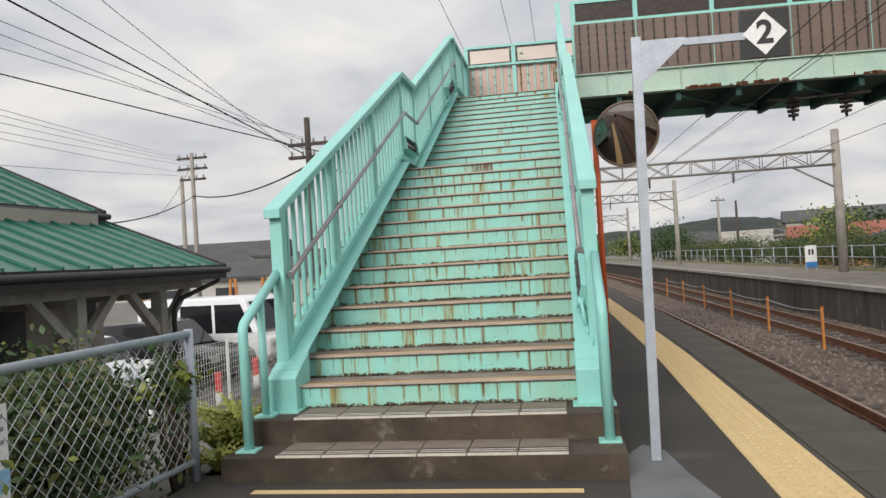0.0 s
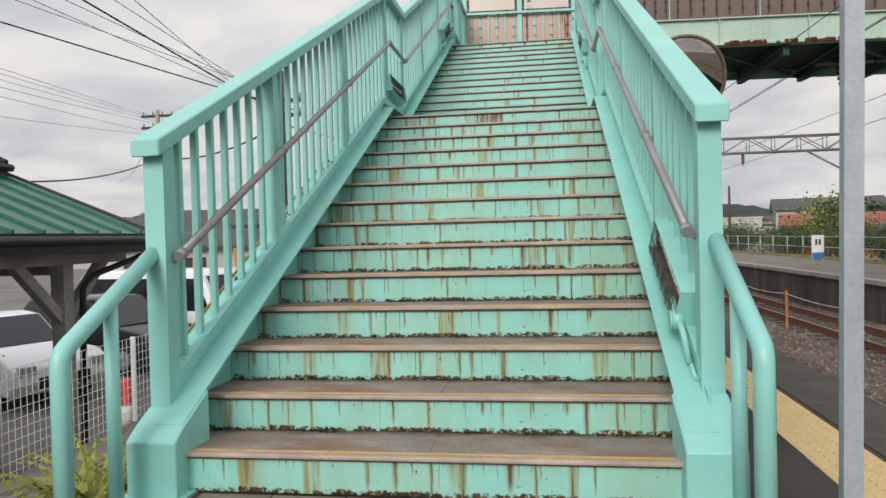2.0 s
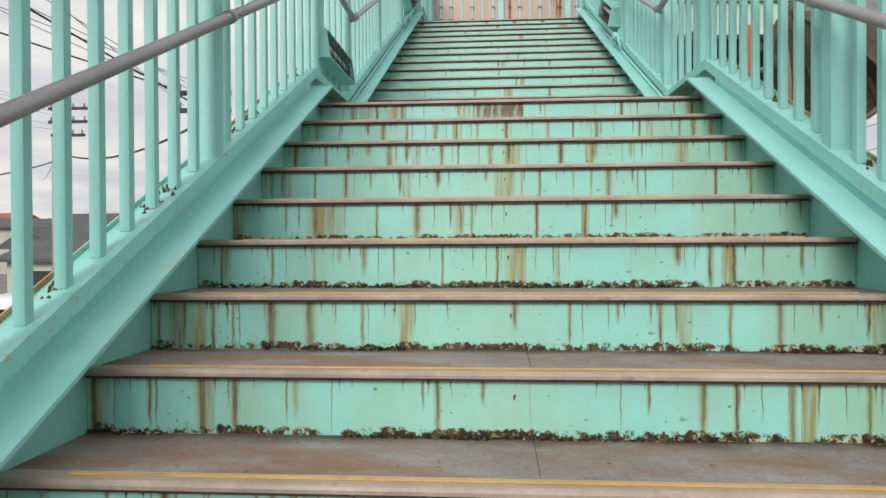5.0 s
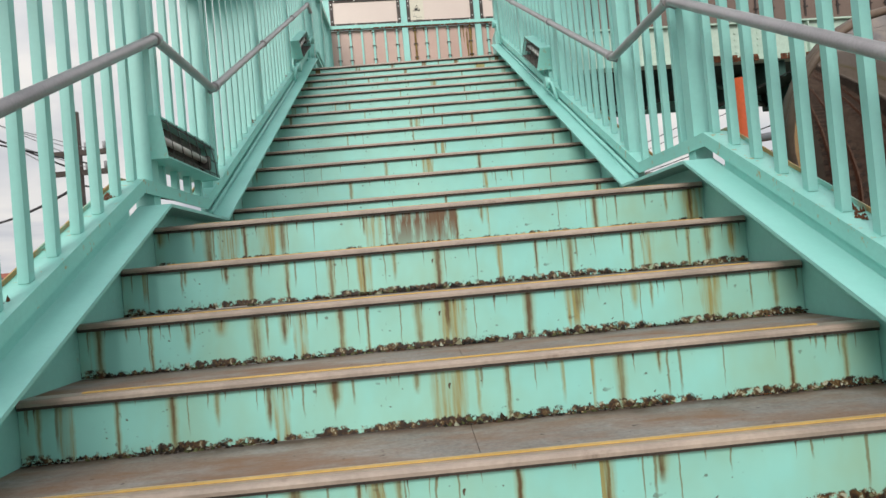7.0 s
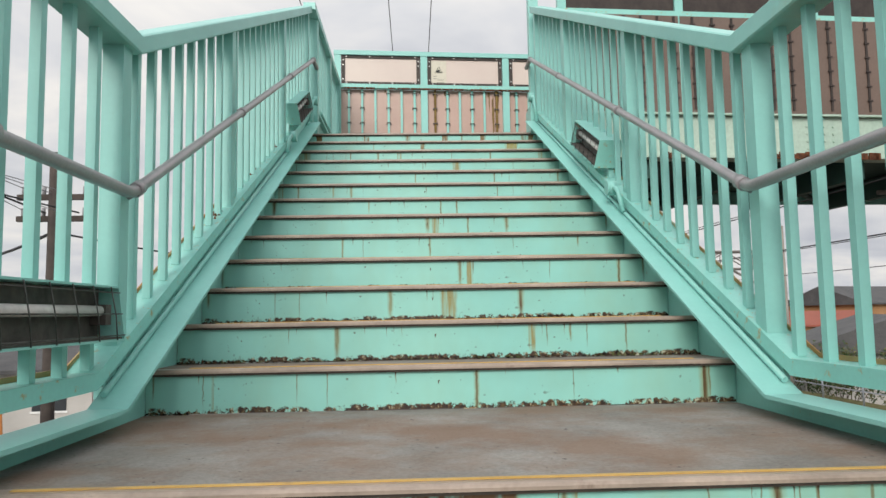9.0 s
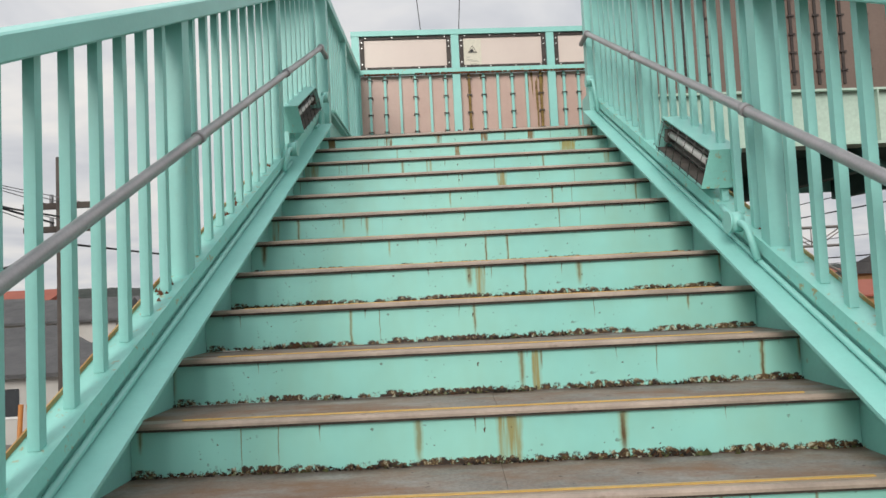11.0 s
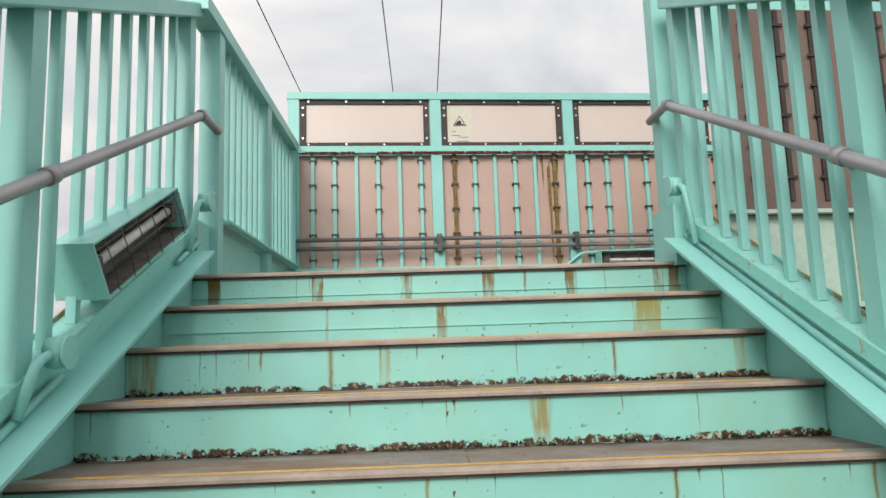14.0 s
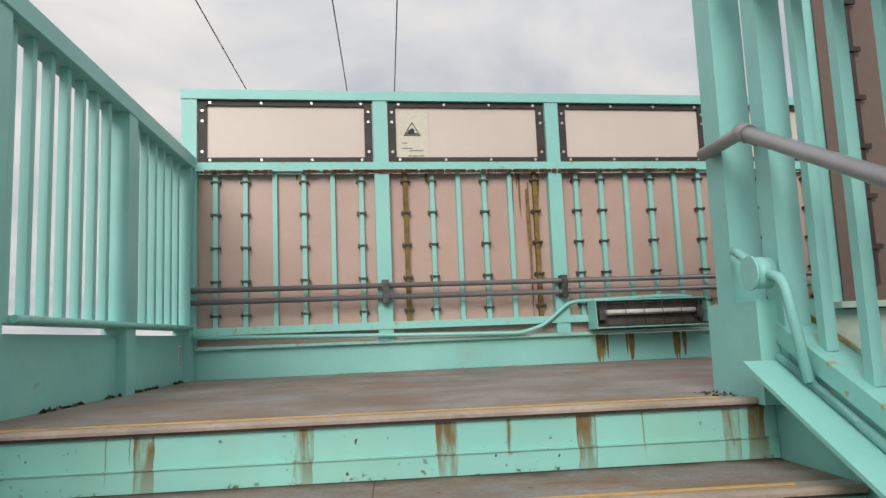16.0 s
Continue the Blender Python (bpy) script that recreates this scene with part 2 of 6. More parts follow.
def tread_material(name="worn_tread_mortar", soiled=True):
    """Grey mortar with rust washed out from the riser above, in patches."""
    m, nt, b = material(name)
    base = ramp(nt, tex(nt, 3.0, 5).outputs["Fac"], [(0.32, (0.20, 0.18, 0.162)), (0.66, (0.315, 0.295, 0.272))]).outputs[0]
    fine = ramp(nt, tex(nt, 95.0, 4, 0.7).outputs["Fac"], [(0.30, (0.72,)), (0.62, (1.05,))]).outputs[0]
    col = mix(nt, 1.0, base, fine, "MULTIPLY")
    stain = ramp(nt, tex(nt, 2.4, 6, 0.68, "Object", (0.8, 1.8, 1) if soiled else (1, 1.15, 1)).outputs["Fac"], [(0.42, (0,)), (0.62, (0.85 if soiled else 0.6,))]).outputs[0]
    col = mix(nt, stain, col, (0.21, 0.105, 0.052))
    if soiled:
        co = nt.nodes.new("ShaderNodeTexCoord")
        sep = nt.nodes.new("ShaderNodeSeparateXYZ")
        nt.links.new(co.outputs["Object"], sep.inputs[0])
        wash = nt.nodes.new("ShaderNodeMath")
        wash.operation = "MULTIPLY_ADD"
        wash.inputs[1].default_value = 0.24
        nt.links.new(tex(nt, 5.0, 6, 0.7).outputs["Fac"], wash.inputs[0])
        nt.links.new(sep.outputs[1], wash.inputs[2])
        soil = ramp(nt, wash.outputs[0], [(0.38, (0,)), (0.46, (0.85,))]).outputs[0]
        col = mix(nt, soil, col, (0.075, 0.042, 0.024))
    dots = ramp(nt, tex(nt, 42.0, 2, 0.5).outputs["Fac"], [(0.70, (0,)), (0.75, (0.8,))]).outputs[0]
    col = mix(nt, dots, col, (0.055, 0.042, 0.035))
    nt.links.new(col, b.inputs["Base Color"])
    b.inputs["Roughness"].default_value = 0.82
    bump(nt, b, tex(nt, 110.0, 4, 0.7).outputs["Fac"], 0.25, 0.003)
    return m


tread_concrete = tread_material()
deck_mortar = tread_material("worn_deck_mortar", False)
nosing_metal = mottled("worn_nosing_rubber", (0.24, 0.19, 0.155), (0.45, 0.355, 0.29), 3.0, 0.34, 0.0, 0.2, 80, 0.002, spots=(6.0, 0.60, 0.70, (0.17, 0.12, 0.095)))
# dark brown-grey that paints the shadow line beneath the nosing overhang
nose_shade_mat = mottled("dark_nosing_shade", (0.028, 0.024, 0.020), (0.085, 0.064, 0.05), 7.0, 0.7, 0.0, 0.3, 80, 0.003)
pipe_dark = mottled("dark_wall_pipe", (0.15, 0.135, 0.135), (0.22, 0.20, 0.20), 4, 0.4, 0.4, 0.05, 120, 0.001)
tile_metal = mottled("worn_tile_bar", (0.50, 0.45, 0.38), (0.62, 0.57, 0.50), 8, 0.5, 0.1, 0.1)
yellow_line = mottled("yellow_nosing_insert", (0.50, 0.30, 0.07), (0.60, 0.39, 0.13), 5, 0.6, 0, 0.1, spots=(3.0, 0.58, 0.68, (0.30, 0.20, 0.12)))
steel_pipe = mottled("grey_handrail_pipe", (0.27, 0.255, 0.265), (0.36, 0.34, 0.35), 4, 0.36, 0.35, 0.05, 120, 0.001)
concrete = mottled("old_step_concrete", (0.024, 0.017, 0.011), (0.085, 0.064, 0.045), 2.2, 0.9, 0, 0.6, 70, 0.008, spots=(5.0, 0.60, 0.72, (0.15, 0.13, 0.105)))
tile = mottled("step_tile", (0.14, 0.115, 0.085), (0.235, 0.195, 0.15), 4, 0.8, 0, 0.3, 90, 0.003)
asphalt = mottled("platform_asphalt", (0.030, 0.026, 0.022), (0.058, 0.050, 0.042), 0.6, 0.92, 0, 0.6, 140, 0.005, spots=(0.9, 0.62, 0.75, (0.085, 0.074, 0.062)))
patch_mat = mottled("patched_asphalt", (0.11, 0.115, 0.12), (0.16, 0.165, 0.17), 2, 0.9, 0, 0.5, 120, 0.004)
tactile_mat = mottled("yellow_tactile_tile", (0.58, 0.42, 0.20), (0.66, 0.49, 0.26), 1.5, 0.75, 0, 0.2, 60, 0.003, spots=(2.0, 0.62, 0.75, (0.50, 0.35, 0.17)))
edge_stone = mottled("platform_edge_concrete", (0.048, 0.041, 0.032), (0.095, 0.082, 0.064), 1.2, 0.9, 0, 0.4, 60, 0.005)
plat_wall = mottled("stained_platform_wall", (0.035, 0.028, 0.023), (0.10, 0.083, 0.07), 1.6, 0.95, 0, 0.4, 30, 0.01, stretch=(1, 1, 0.15), spots=(5.0, 0.62, 0.70, (0.24, 0.22, 0.19)))
ballast_mat = mottled("ballast", (0.095, 0.064, 0.046), (0.18, 0.132, 0.10), 0.8, 0.95, 0, 1.0, 22, 0.05, spots=(14, 0.60, 0.66, (0.05, 0.04, 0.035)))
rail_mat = mottled("rusty_rail", (0.11, 0.042, 0.022), (0.19, 0.08, 0.045), 8, 0.7, 0.3, 0.3)
rail_head = mottled("polished_rail_head", (0.26, 0.15, 0.11), (0.36, 0.24, 0.18), 5, 0.45, 0.5, 0.05)
panel_pink = mottled("beige_wall_panel", (0.46, 0.31, 0.26), (0.53, 0.37, 0.315), 1.4, 0.34, 0, 0.02, 40, 0.002, grain_k=0.15)
panel_brown = mottled("brown_wall_panel", (0.125, 0.086, 0.068), (0.165, 0.115, 0.092), 1.5, 0.5, 0, 0.1, 40, 0.002)
panel_light = mottled("pale_beige_panel", (0.60, 0.50, 0.45), (0.65, 0.55, 0.49), 1.2, 0.4, 0, 0.01, 40, 0.002, grain_k=0.08)
dark_frame = mottled("dark_gasket_frame", (0.03, 0.022, 0.02), (0.055, 0.042, 0.036), 10, 0.6, 0.2, 0.1)
clamp_mat = mottled("oxidised_clamp", (0.05, 0.05, 0.045), (0.12, 0.12, 0.11), 30, 0.5, 0.6, 0.2)
bolt_mat = mottled("zinc_bolt", (0.5, 0.5, 0.48), (0.62, 0.62, 0.6), 20, 0.35, 0.7, 0.1)
galv = mottled("galvanised_steel", (0.34, 0.37, 0.42), (0.44, 0.47, 0.52), 6, 0.5, 0.35, 0.1)
mesh_wire = mottled("bright_mesh_wire", (0.40, 0.41, 0.42), (0.52, 0.53, 0.54), 9, 0.5, 0.2, 0.1)
orange = mottled("orange_pole_paint", (0.62, 0.11, 0.025), (0.55, 0.09, 0.02), 4, 0.45, 0, 0.1)
roof_green = mottled("green_sheet_roof", (0.012, 0.105, 0.072), (0.02, 0.14, 0.10), 1.5, 0.32, 0.1, 0.08, 30, 0.002)
black_paint = mottled("black_fascia_paint", (0.008, 0.007, 0.007), (0.02, 0.018, 0.016), 4, 0.45, 0, 0.1)
old_wood = mottled("weathered_white_wood", (0.33, 0.30, 0.265), (0.47, 0.44, 0.395), 5, 0.85, 0, 0.3, 50, 0.004)
plaster = mottled("grey_plaster", (0.36, 0.33, 0.29), (0.46, 0.42, 0.37), 1.5, 0.9, 0, 0.2)
white_car = mottled("white_car_paint", (0.78, 0.79, 0.80), (0.82, 0.82, 0.83), 2, 0.18, 0, 0.0)
dark_glass = mottled("dark_car_glass", (0.012, 0.014, 0.016), (0.02, 0.022, 0.025), 2, 0.06, 0, 0.0)
tyre = mottled("tyre_rubber", (0.012, 0.012, 0.012), (0.02, 0.02, 0.02), 10, 0.85)
black_car = mottled("black_car_paint", (0.012, 0.012, 0.014), (0.018, 0.018, 0.02), 2, 0.15)
red_plastic = mottled("red_plastic", (0.55, 0.03, 0.025), (0.62, 0.05, 0.04), 4, 0.5)
white_paint = mottled("white_paint", (0.72, 0.72, 0.70), (0.8, 0.8, 0.78), 4, 0.5)
leaf_dark = mottled("shrub_leaf", (0.018, 0.045, 0.012), (0.05, 0.095, 0.025), 8, 0.6)
leaf_light = mottled("yellow_green_leaf", (0.13, 0.19, 0.03), (0.28, 0.29, 0.06), 6, 0.6, spots=(10, 0.6, 0.7, (0.36, 0.20, 0.05)))
leaf_olive = mottled("olive_leaf", (0.05, 0.065, 0.016), (0.12, 0.115, 0.03), 6, 0.6, spots=(9, 0.62, 0.7, (0.20, 0.12, 0.04)))
leaf_hill = mottled("wooded_hill", (0.016, 0.022, 0.020), (0.034, 0.042, 0.034), 0.05, 0.95, 0, 0.8, 0.25, 2.0)
bark = mottled("bark", (0.05, 0.035, 0.025), (0.10, 0.075, 0.055), 10, 0.95, 0, 0.5, 40, 0.01)
pole_conc = mottled("pole_concrete", (0.25, 0.23, 0.20), (0.35, 0.32, 0.285), 2, 0.9, 0, 0.2)
pole_dark = mottled("dark_wooden_pole", (0.05, 0.04, 0.035), (0.08, 0.065, 0.055), 5, 0.9, 0, 0.2)
truss_mat = mottled("gantry_steel", (0.22, 0.20, 0.18), (0.30, 0.28, 0.26), 4, 0.7, 0.3, 0.1)
wire_mat = mottled("cable_sheath", (0.02, 0.02, 0.022), (0.035, 0.035, 0.037), 4, 0.7)
wire_grey = mottled("grey_wire", (0.22, 0.22, 0.23), (0.28, 0.28, 0.29), 4, 0.6)
grass_mat = mottled("dry_grass", (0.10, 0.085, 0.03), (0.16, 0.15, 0.05), 3, 0.9)
earth = mottled("gravel_lot", (0.13, 0.12, 0.105), (0.22, 0.205, 0.185), 0.4, 0.95, 0, 0.5, 8, 0.03)
house_wall = mottled("house_render", (0.42, 0.40, 0.37), (0.52, 0.50, 0.47), 0.5, 0.9)
fern_leaf = mottled("fern_frond", (0.17, 0.22, 0.035), (0.36, 0.33, 0.07), 7, 0.6, spots=(9, 0.62, 0.7, (0.40, 0.22, 0.06)))
house_tan = mottled("tan_house_wall", (0.33, 0.17, 0.07), (0.38, 0.21, 0.10), 0.5, 0.9)
roof_grey = mottled("grey_roof_tile", (0.05, 0.05, 0.052), (0.09, 0.088, 0.088), 1.0, 0.7, 0, 0.5, 6, 0.05)
roof_red = mottled("red_sheet_roof", (0.24, 0.055, 0.03), (0.29, 0.075, 0.042), 0.5, 0.6)
window_glass = mottled("far_window_glass", (0.03, 0.035, 0.04), (0.05, 0.055, 0.06), 1, 0.1)
lamp_tube = mottled("fluorescent_tube_glass", (0.62, 0.60, 0.57), (0.70, 0.68, 0.65), 8, 0.25)
lamp_inner = mottled("dirty_lamp_reflector", (0.05, 0.045, 0.04), (0.12, 0.105, 0.09), 14, 0.7, 0, 0.3)
paper = mottled("notice_paper", (0.62, 0.58, 0.47), (0.66, 0.62, 0.52), 6, 0.7)
ink = mottled("black_print", (0.015, 0.015, 0.015), (0.025, 0.025, 0.025), 6, 0.6)
sign_black = mottled("black_sign_board", (0.012, 0.012, 0.012), (0.02, 0.02, 0.02), 6, 0.4)
sign_blue = mottled("blue_sign", (0.03, 0.17, 0.45), (0.05, 0.22, 0.5), 6, 0.4)
yellow_post = mottled("yellow_marker_paint", (0.50, 0.20, 0.035), (0.36, 0.13, 0.03), 6, 0.6)
grime, _nt, _b = material("grime_and_moss")
_g = _nt.nodes.new("ShaderNodeNewGeometry")
_nt.links.new(ramp(_nt, _g.outputs["Random Per Island"], [(0.0, (0.006, 0.005, 0.003)), (0.40, (0.016, 0.010, 0.005)), (0.62, (0.06, 0.024, 0.008)), (0.76, (0.035, 0.038, 0.012)), (0.90, (0.075, 0.08, 0.028)), (0.965, (0.18, 0.18, 0.11)), (1.0, (0.38, 0.38, 0.30))]).outputs[0], _b.inputs["Base Color"])
_b.inputs["Roughness"].default_value = 0.95
mirror_mat, _nt, _b = material("convex_mirror_glass")
_b.inputs["Base Color"].default_value, _b.inputs["Metallic"].default_value, _b.inputs["Roughness"].default_value = (0.42, 0.37, 0.34, 1), 1.0, 0.05

# ---- mesh helpers ----


def box(bm, x0, x1, y0, y1, z0, z1, m=None):
    vs = [bm.verts.new(p) for p in ((x0, y0, z0), (x1, y0, z0), (x1, y1, z0), (x0, y1, z0), (x0, y0, z1), (x1, y0, z1), (x1, y1, z1), (x0, y1, z1))]
    if m is not None:
        for v in vs:
            v.co = m @ v.co
    for f in ((3, 2, 1, 0), (4, 5, 6, 7), (0, 1, 5, 4), (1, 2, 6, 5), (2, 3, 7, 6), (3, 0, 4, 7)):
        bm.faces.new([vs[i] for i in f])
    return vs


def bevel(bm, w, seg=2):
    bmesh.ops.bevel(bm, geom=[e for e in bm.edges if len(e.link_faces) == 2 and e.calc_face_angle(0) > 0.5], offset=w, segments=seg, profile=0.5, affect="EDGES", clamp_overlap=True)


def prism(bm, profile, axis, a, b):
    """Extrudes a closed outline along an axis from a to b. For 'x' the outline is in (y, z), for 'y' in (x, z), for 'z' in (x, y)."""
    def at(p, s):
        return {"x": (s, p[0], p[1]), "y": (p[0], s, p[1]), "z": (p[0], p[1], s)}[axis]
    lo = [bm.verts.new(at(p, a)) for p in profile]
    hi = [bm.verts.new(at(p, b)) for p in profile]
    n = len(profile)
    bm.faces.new(lo[::-1])
    bm.faces.new(hi)
    for i in range(n):
        bm.faces.new((lo[i], lo[(i + 1) % n], hi[(i + 1) % n], hi[i]))
    bmesh.ops.recalc_face_normals(bm, faces=bm.faces)


def sweep(bm, pts, half_w, z0, z1):
    """A bar of upright section that follows points: half_w is its (inner, outer) x range, z0 and z1 heights relative to the points (x, y, z)."""
    rings = []
    for x, y, z in pts:
        rings.append([bm.verts.new((x + half_w[0], y, z + z0)), bm.verts.new((x + half_w[1], y, z + z0)), bm.verts.new((x + half_w[1], y, z + z1)), bm.verts.new((x + half_w[0], y, z + z1))])
    for r, s in zip(rings, rings[1:]):
        for i in range(4):
            bm.faces.new((r[i], r[(i + 1) % 4], s[(i + 1) % 4], s[i]))
    bm.faces.new(rings[0][::-1])
    bm.faces.new(rings[-1])
    bmesh.ops.recalc_face_normals(bm, faces=bm.faces)


def tube(bm, pts, r, n=10, cap=True):
    pts = [Vector(p) for p in pts]
    rings = []
    side = None
    for i, p in enumerate(pts):
        d = (pts[min(i + 1, len(pts) - 1)] - pts[max(i - 1, 0)]).normalized()
        if side is None:
            side = d.orthogonal().normalized()
        side = (side - d * side.dot(d)).normalized()
        up = d.cross(side)
        rr = r[i] if isinstance(r, (list, tuple)) else r
        rings.append([bm.verts.new(p + rr * (math.cos(a) * side + math.sin(a) * up)) for a in (2 * math.pi * k / n for k in range(n))])
    for a, b in zip(rings, rings[1:]):
        for k in range(n):
            f = bm.faces.new((a[k], a[(k + 1) % n], b[(k + 1) % n], b[k]))
            f.smooth = True
    if cap:
        bm.faces.new(rings[0][::-1])
        bm.faces.new(rings[-1])


def rounded(pts, r=0.04, seg=4):
    """Rounds the corners of a polyline."""
    pts = [Vector(p) for p in pts]
    out = [pts[0]]
    for a, b, c in zip(pts, pts[1:], pts[2:]):
        d1, d2 = (a - b), (c - b)
        k = min(r, d1.length * 0.45, d2.length * 0.45)
        p, q = b + d1.normalized() * k, b + d2.normalized() * k
        for i in range(seg + 1):
            t = i / seg
            out.append((1 - t) ** 2 * p + 2 * t * (1 - t) * b + t * t * q)
    out.append(pts[-1])
    return out


def disc(bm, c, r, axis, depth, n=20, m=None):
    ax = {"x": Vector((1, 0, 0)), "y": Vector((0, 1, 0)), "z": Vector((0, 0, 1))}[axis] if isinstance(axis, str) else Vector(axis).normalized()
    c = Vector(c)
    tube(bm, [c - ax * depth / 2, c + ax * depth / 2], r, n)


def mesh_from(bm, name, mat):
    me = bpy.data.meshes.new(name)
    bm.normal_update()
    bm.to_mesh(me)
    bm.free()
    me.materials.append(mat)
    return me


def part(name, bm, mat, parent=None, label="", at=None):
    ob = new(name, mesh_from(bm, name, mat))
    if parent is not None:
        ob.parent = parent
    if at is not None:
        ob.matrix_basis = at
    if label:
        ob["label"] = label
    return ob


def again(ob, name, m, parent):
    """Another piece on the same mesh."""
    o = bpy.data.objects.new(name, ob.data)
    scene.collection.objects.link(o)
    o.parent = parent
    o.matrix_basis = m
    return o


def thing(name, label, category, group="", kind="", at=None):
    e = new(name)
    e.empty_display_size = 0.1
    if at is not None:
        e.matrix_basis = at
    return tagged(e, label, category, group, kind)


def boxed(name, dims, mat, parent=None, at=None, bev=0.0, label=""):
    bm = bmesh.new()
    box(bm, *dims)
    if bev:
        bevel(bm, bev)
    return part(name, bm, mat, parent, label, at)


# ---- stair geometry ----
RISE, GO, LAND = 0.165, 0.3476, 1.1826
SLOPE = RISE / GO
Y14 = 13 * GO
Y15 = Y14 + LAND
DECK = 29 * RISE
Y_TOP = Y15 + 12 * GO
XS = 1.13


def nose_y(k):
    return (k - 1) * GO if k <= 14 else Y15 + (k - 15) * GO


def nose_z(k):
    return 2 * RISE + k * RISE


def rail_z(y, h, zl):
    """Height of a line that runs h above the nosings and level at zl over the landing."""
    low = 3 * RISE + h + SLOPE * y
    up = nose_z(15) + h + SLOPE * (y - Y15)
    return max(up, min(low, zl))


def side_path(x, h, zl, y0, y1):
    ya = (zl - h - 3 * RISE) / SLOPE
    yb = Y15 + (zl - h - nose_z(15)) / SLOPE
    ys = [y0] + [y for y in (ya, yb) if y0 < y < y1] + [y1]
    return [(x, y, rail_z(y, h, zl)) for y in ys]


# ---- ground, platform, track ----
def track_x(x, y):
    """The line bends gently to one side far ahead."""
    d = max(0.0, y - 4)
    return x - 0.02 * d - 0.0004 * d * d


def ribbon(name, x0, x1, z0, z1, mat, label="", category="", y0=-40, y1=150, kind="structure", parent=None):
    bm = bmesh.new()
    n = 40
    rings = []
    for i in range(n + 1):
        y = y0 + (y1 - y0) * i / n
        rings.append([bm.verts.new((track_x(x, y), y, z)) for x, z in ((x0, z0), (x1, z0), (x1, z1), (x0, z1))])
    for r, s in zip(rings, rings[1:]):
        for i in range(4):
            bm.faces.new((r[i], r[(i + 1) % 4], s[(i + 1) % 4], s[i]))
    bm.faces.new(rings[0][::-1])
    bm.faces.new(rings[-1])
    bmesh.ops.recalc_face_normals(bm, faces=bm.faces)
    ob = part(name, bm, mat, parent)
    if parent is None:
        tagged(ob, label, category, "", kind)
    elif label:
        ob["label"] = label
    return ob


GROUND = -1.38
bm = bmesh.new()
box(bm, -900, 900, -300, 1500, GROUND - 0.3, GROUND)
tagged(part("ground", bm, earth), "grey gravel and earth ground around the station", "ground", "", "structure")
ribbon("platform", -1.52, 2.44, GROUND, 0.0, asphalt, "dark asphalt station platform beside the track", "platform")
ribbon("platform_edge", 2.444, 2.91, GROUND, -0.004, edge_stone, "weathered concrete platform edge slabs", "platform edge")
ribbon("ballast", 2.914, 9.55, GROUND, GROUND + 0.13, ballast_mat, "grey brown stone ballast under the tracks", "ballast")
ribbon("far_platform", 9.55, 14.4, GROUND, -0.12, plat_wall, "old far platform with a stained concrete wall", "platform")
far_top = mottled("worn_platform_gravel", (0.14, 0.12, 0.095), (0.22, 0.195, 0.16), 0.8, 0.95, 0, 0.5, 40, 0.01)
far_lip = mottled("pale_edge_stone", (0.24, 0.22, 0.19), (0.36, 0.335, 0.30), 1.5, 0.9, 0, 0.3)
ribbon("far_platform_top", 9.79, 13.5, -0.116, -0.10, far_top, "pale gravel top of the far platform", "platform")
ribbon("far_platform_edge", 9.44, 9.785, -0.22, -0.095, far_lip, "pale overhanging edge stones of the far platform", "platform edge")
ribbon("grass_strip", 13.505, 14.9, -0.13, -0.08, grass_mat, "rough grass strip behind the far platform", "grass")

TRACKS = (4.52, 7.95)
for c in TRACKS:
    tr_ = thing("railway_track", "rusty railway track on stone ballast", "railway track", "tracks", "structure")
    for s in (-0.5335, 0.5335):
        r_ = ribbon("rail", c + s - 0.032, c + s + 0.032, GROUND + 0.185, GROUND + 0.302, rail_mat, parent=tr_)
        ribbon("rail_foot", c + s - 0.066, c + s + 0.066, GROUND + 0.16, GROUND + 0.184, rail_mat, parent=r_)
        ribbon("rail_head", c + s - 0.028, c + s + 0.028, GROUND + 0.303, GROUND + 0.314, rail_head, "worn bright rail head", parent=r_)
    bm = bmesh.new()
    box(bm, -1.0, 1.0, -0.11, 0.11, GROUND + 0.06, GROUND + 0.16)
    bevel(bm, 0.02, 1)
    first = None
    for i in range(110):
        y = -16.4 + 0.62 * i
        m = pose(track_x(c, y), y, 0)
        if first is None:
            first = part("sleeper", bm, pole_dark, tr_, "", m)
        else:
            again(first, "sleeper", m, tr_)

# ---- staircase ----
stair = thing("staircase", "mint green painted steel footbridge staircase with rust streaked risers", "staircase", "", "structure")
W2 = XS - 0.002
riser0 = bmesh.new()
box(riser0, -W2, W2, -0.006, 0.006, -RISE - 0.002, -0.012)
bm2 = bmesh.new()
box(bm2, -W2, 0.018, 0.0, GO - 0.008, -0.03, -0.004)
box(bm2, 0.0198, W2, 0.0, GO - 0.008, -0.03, -0.0045)
box(bm2, 0.018, 0.0198, 0.0, GO - 0.008, -0.03, -0.008)
bm3 = bmesh.new()
prism(bm3, [(-0.016, -0.017), (0.014, -0.017), (0.014, -0.0035), (0.048, -0.0035), (0.048, 0.0), (-0.005, 0.0), (-0.012, -0.003), (-0.016, -0.009)], "x", -W2 + 0.01, W2 - 0.01)
# thin dark strip below the nosing, standing in for the overhang's shadow
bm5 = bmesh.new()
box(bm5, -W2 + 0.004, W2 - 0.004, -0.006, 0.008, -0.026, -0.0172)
bm4 = bmesh.new()
box(bm4, -0.97, 0.97, 0.018, 0.032, 0.0005, 0.0035)
protos = {}
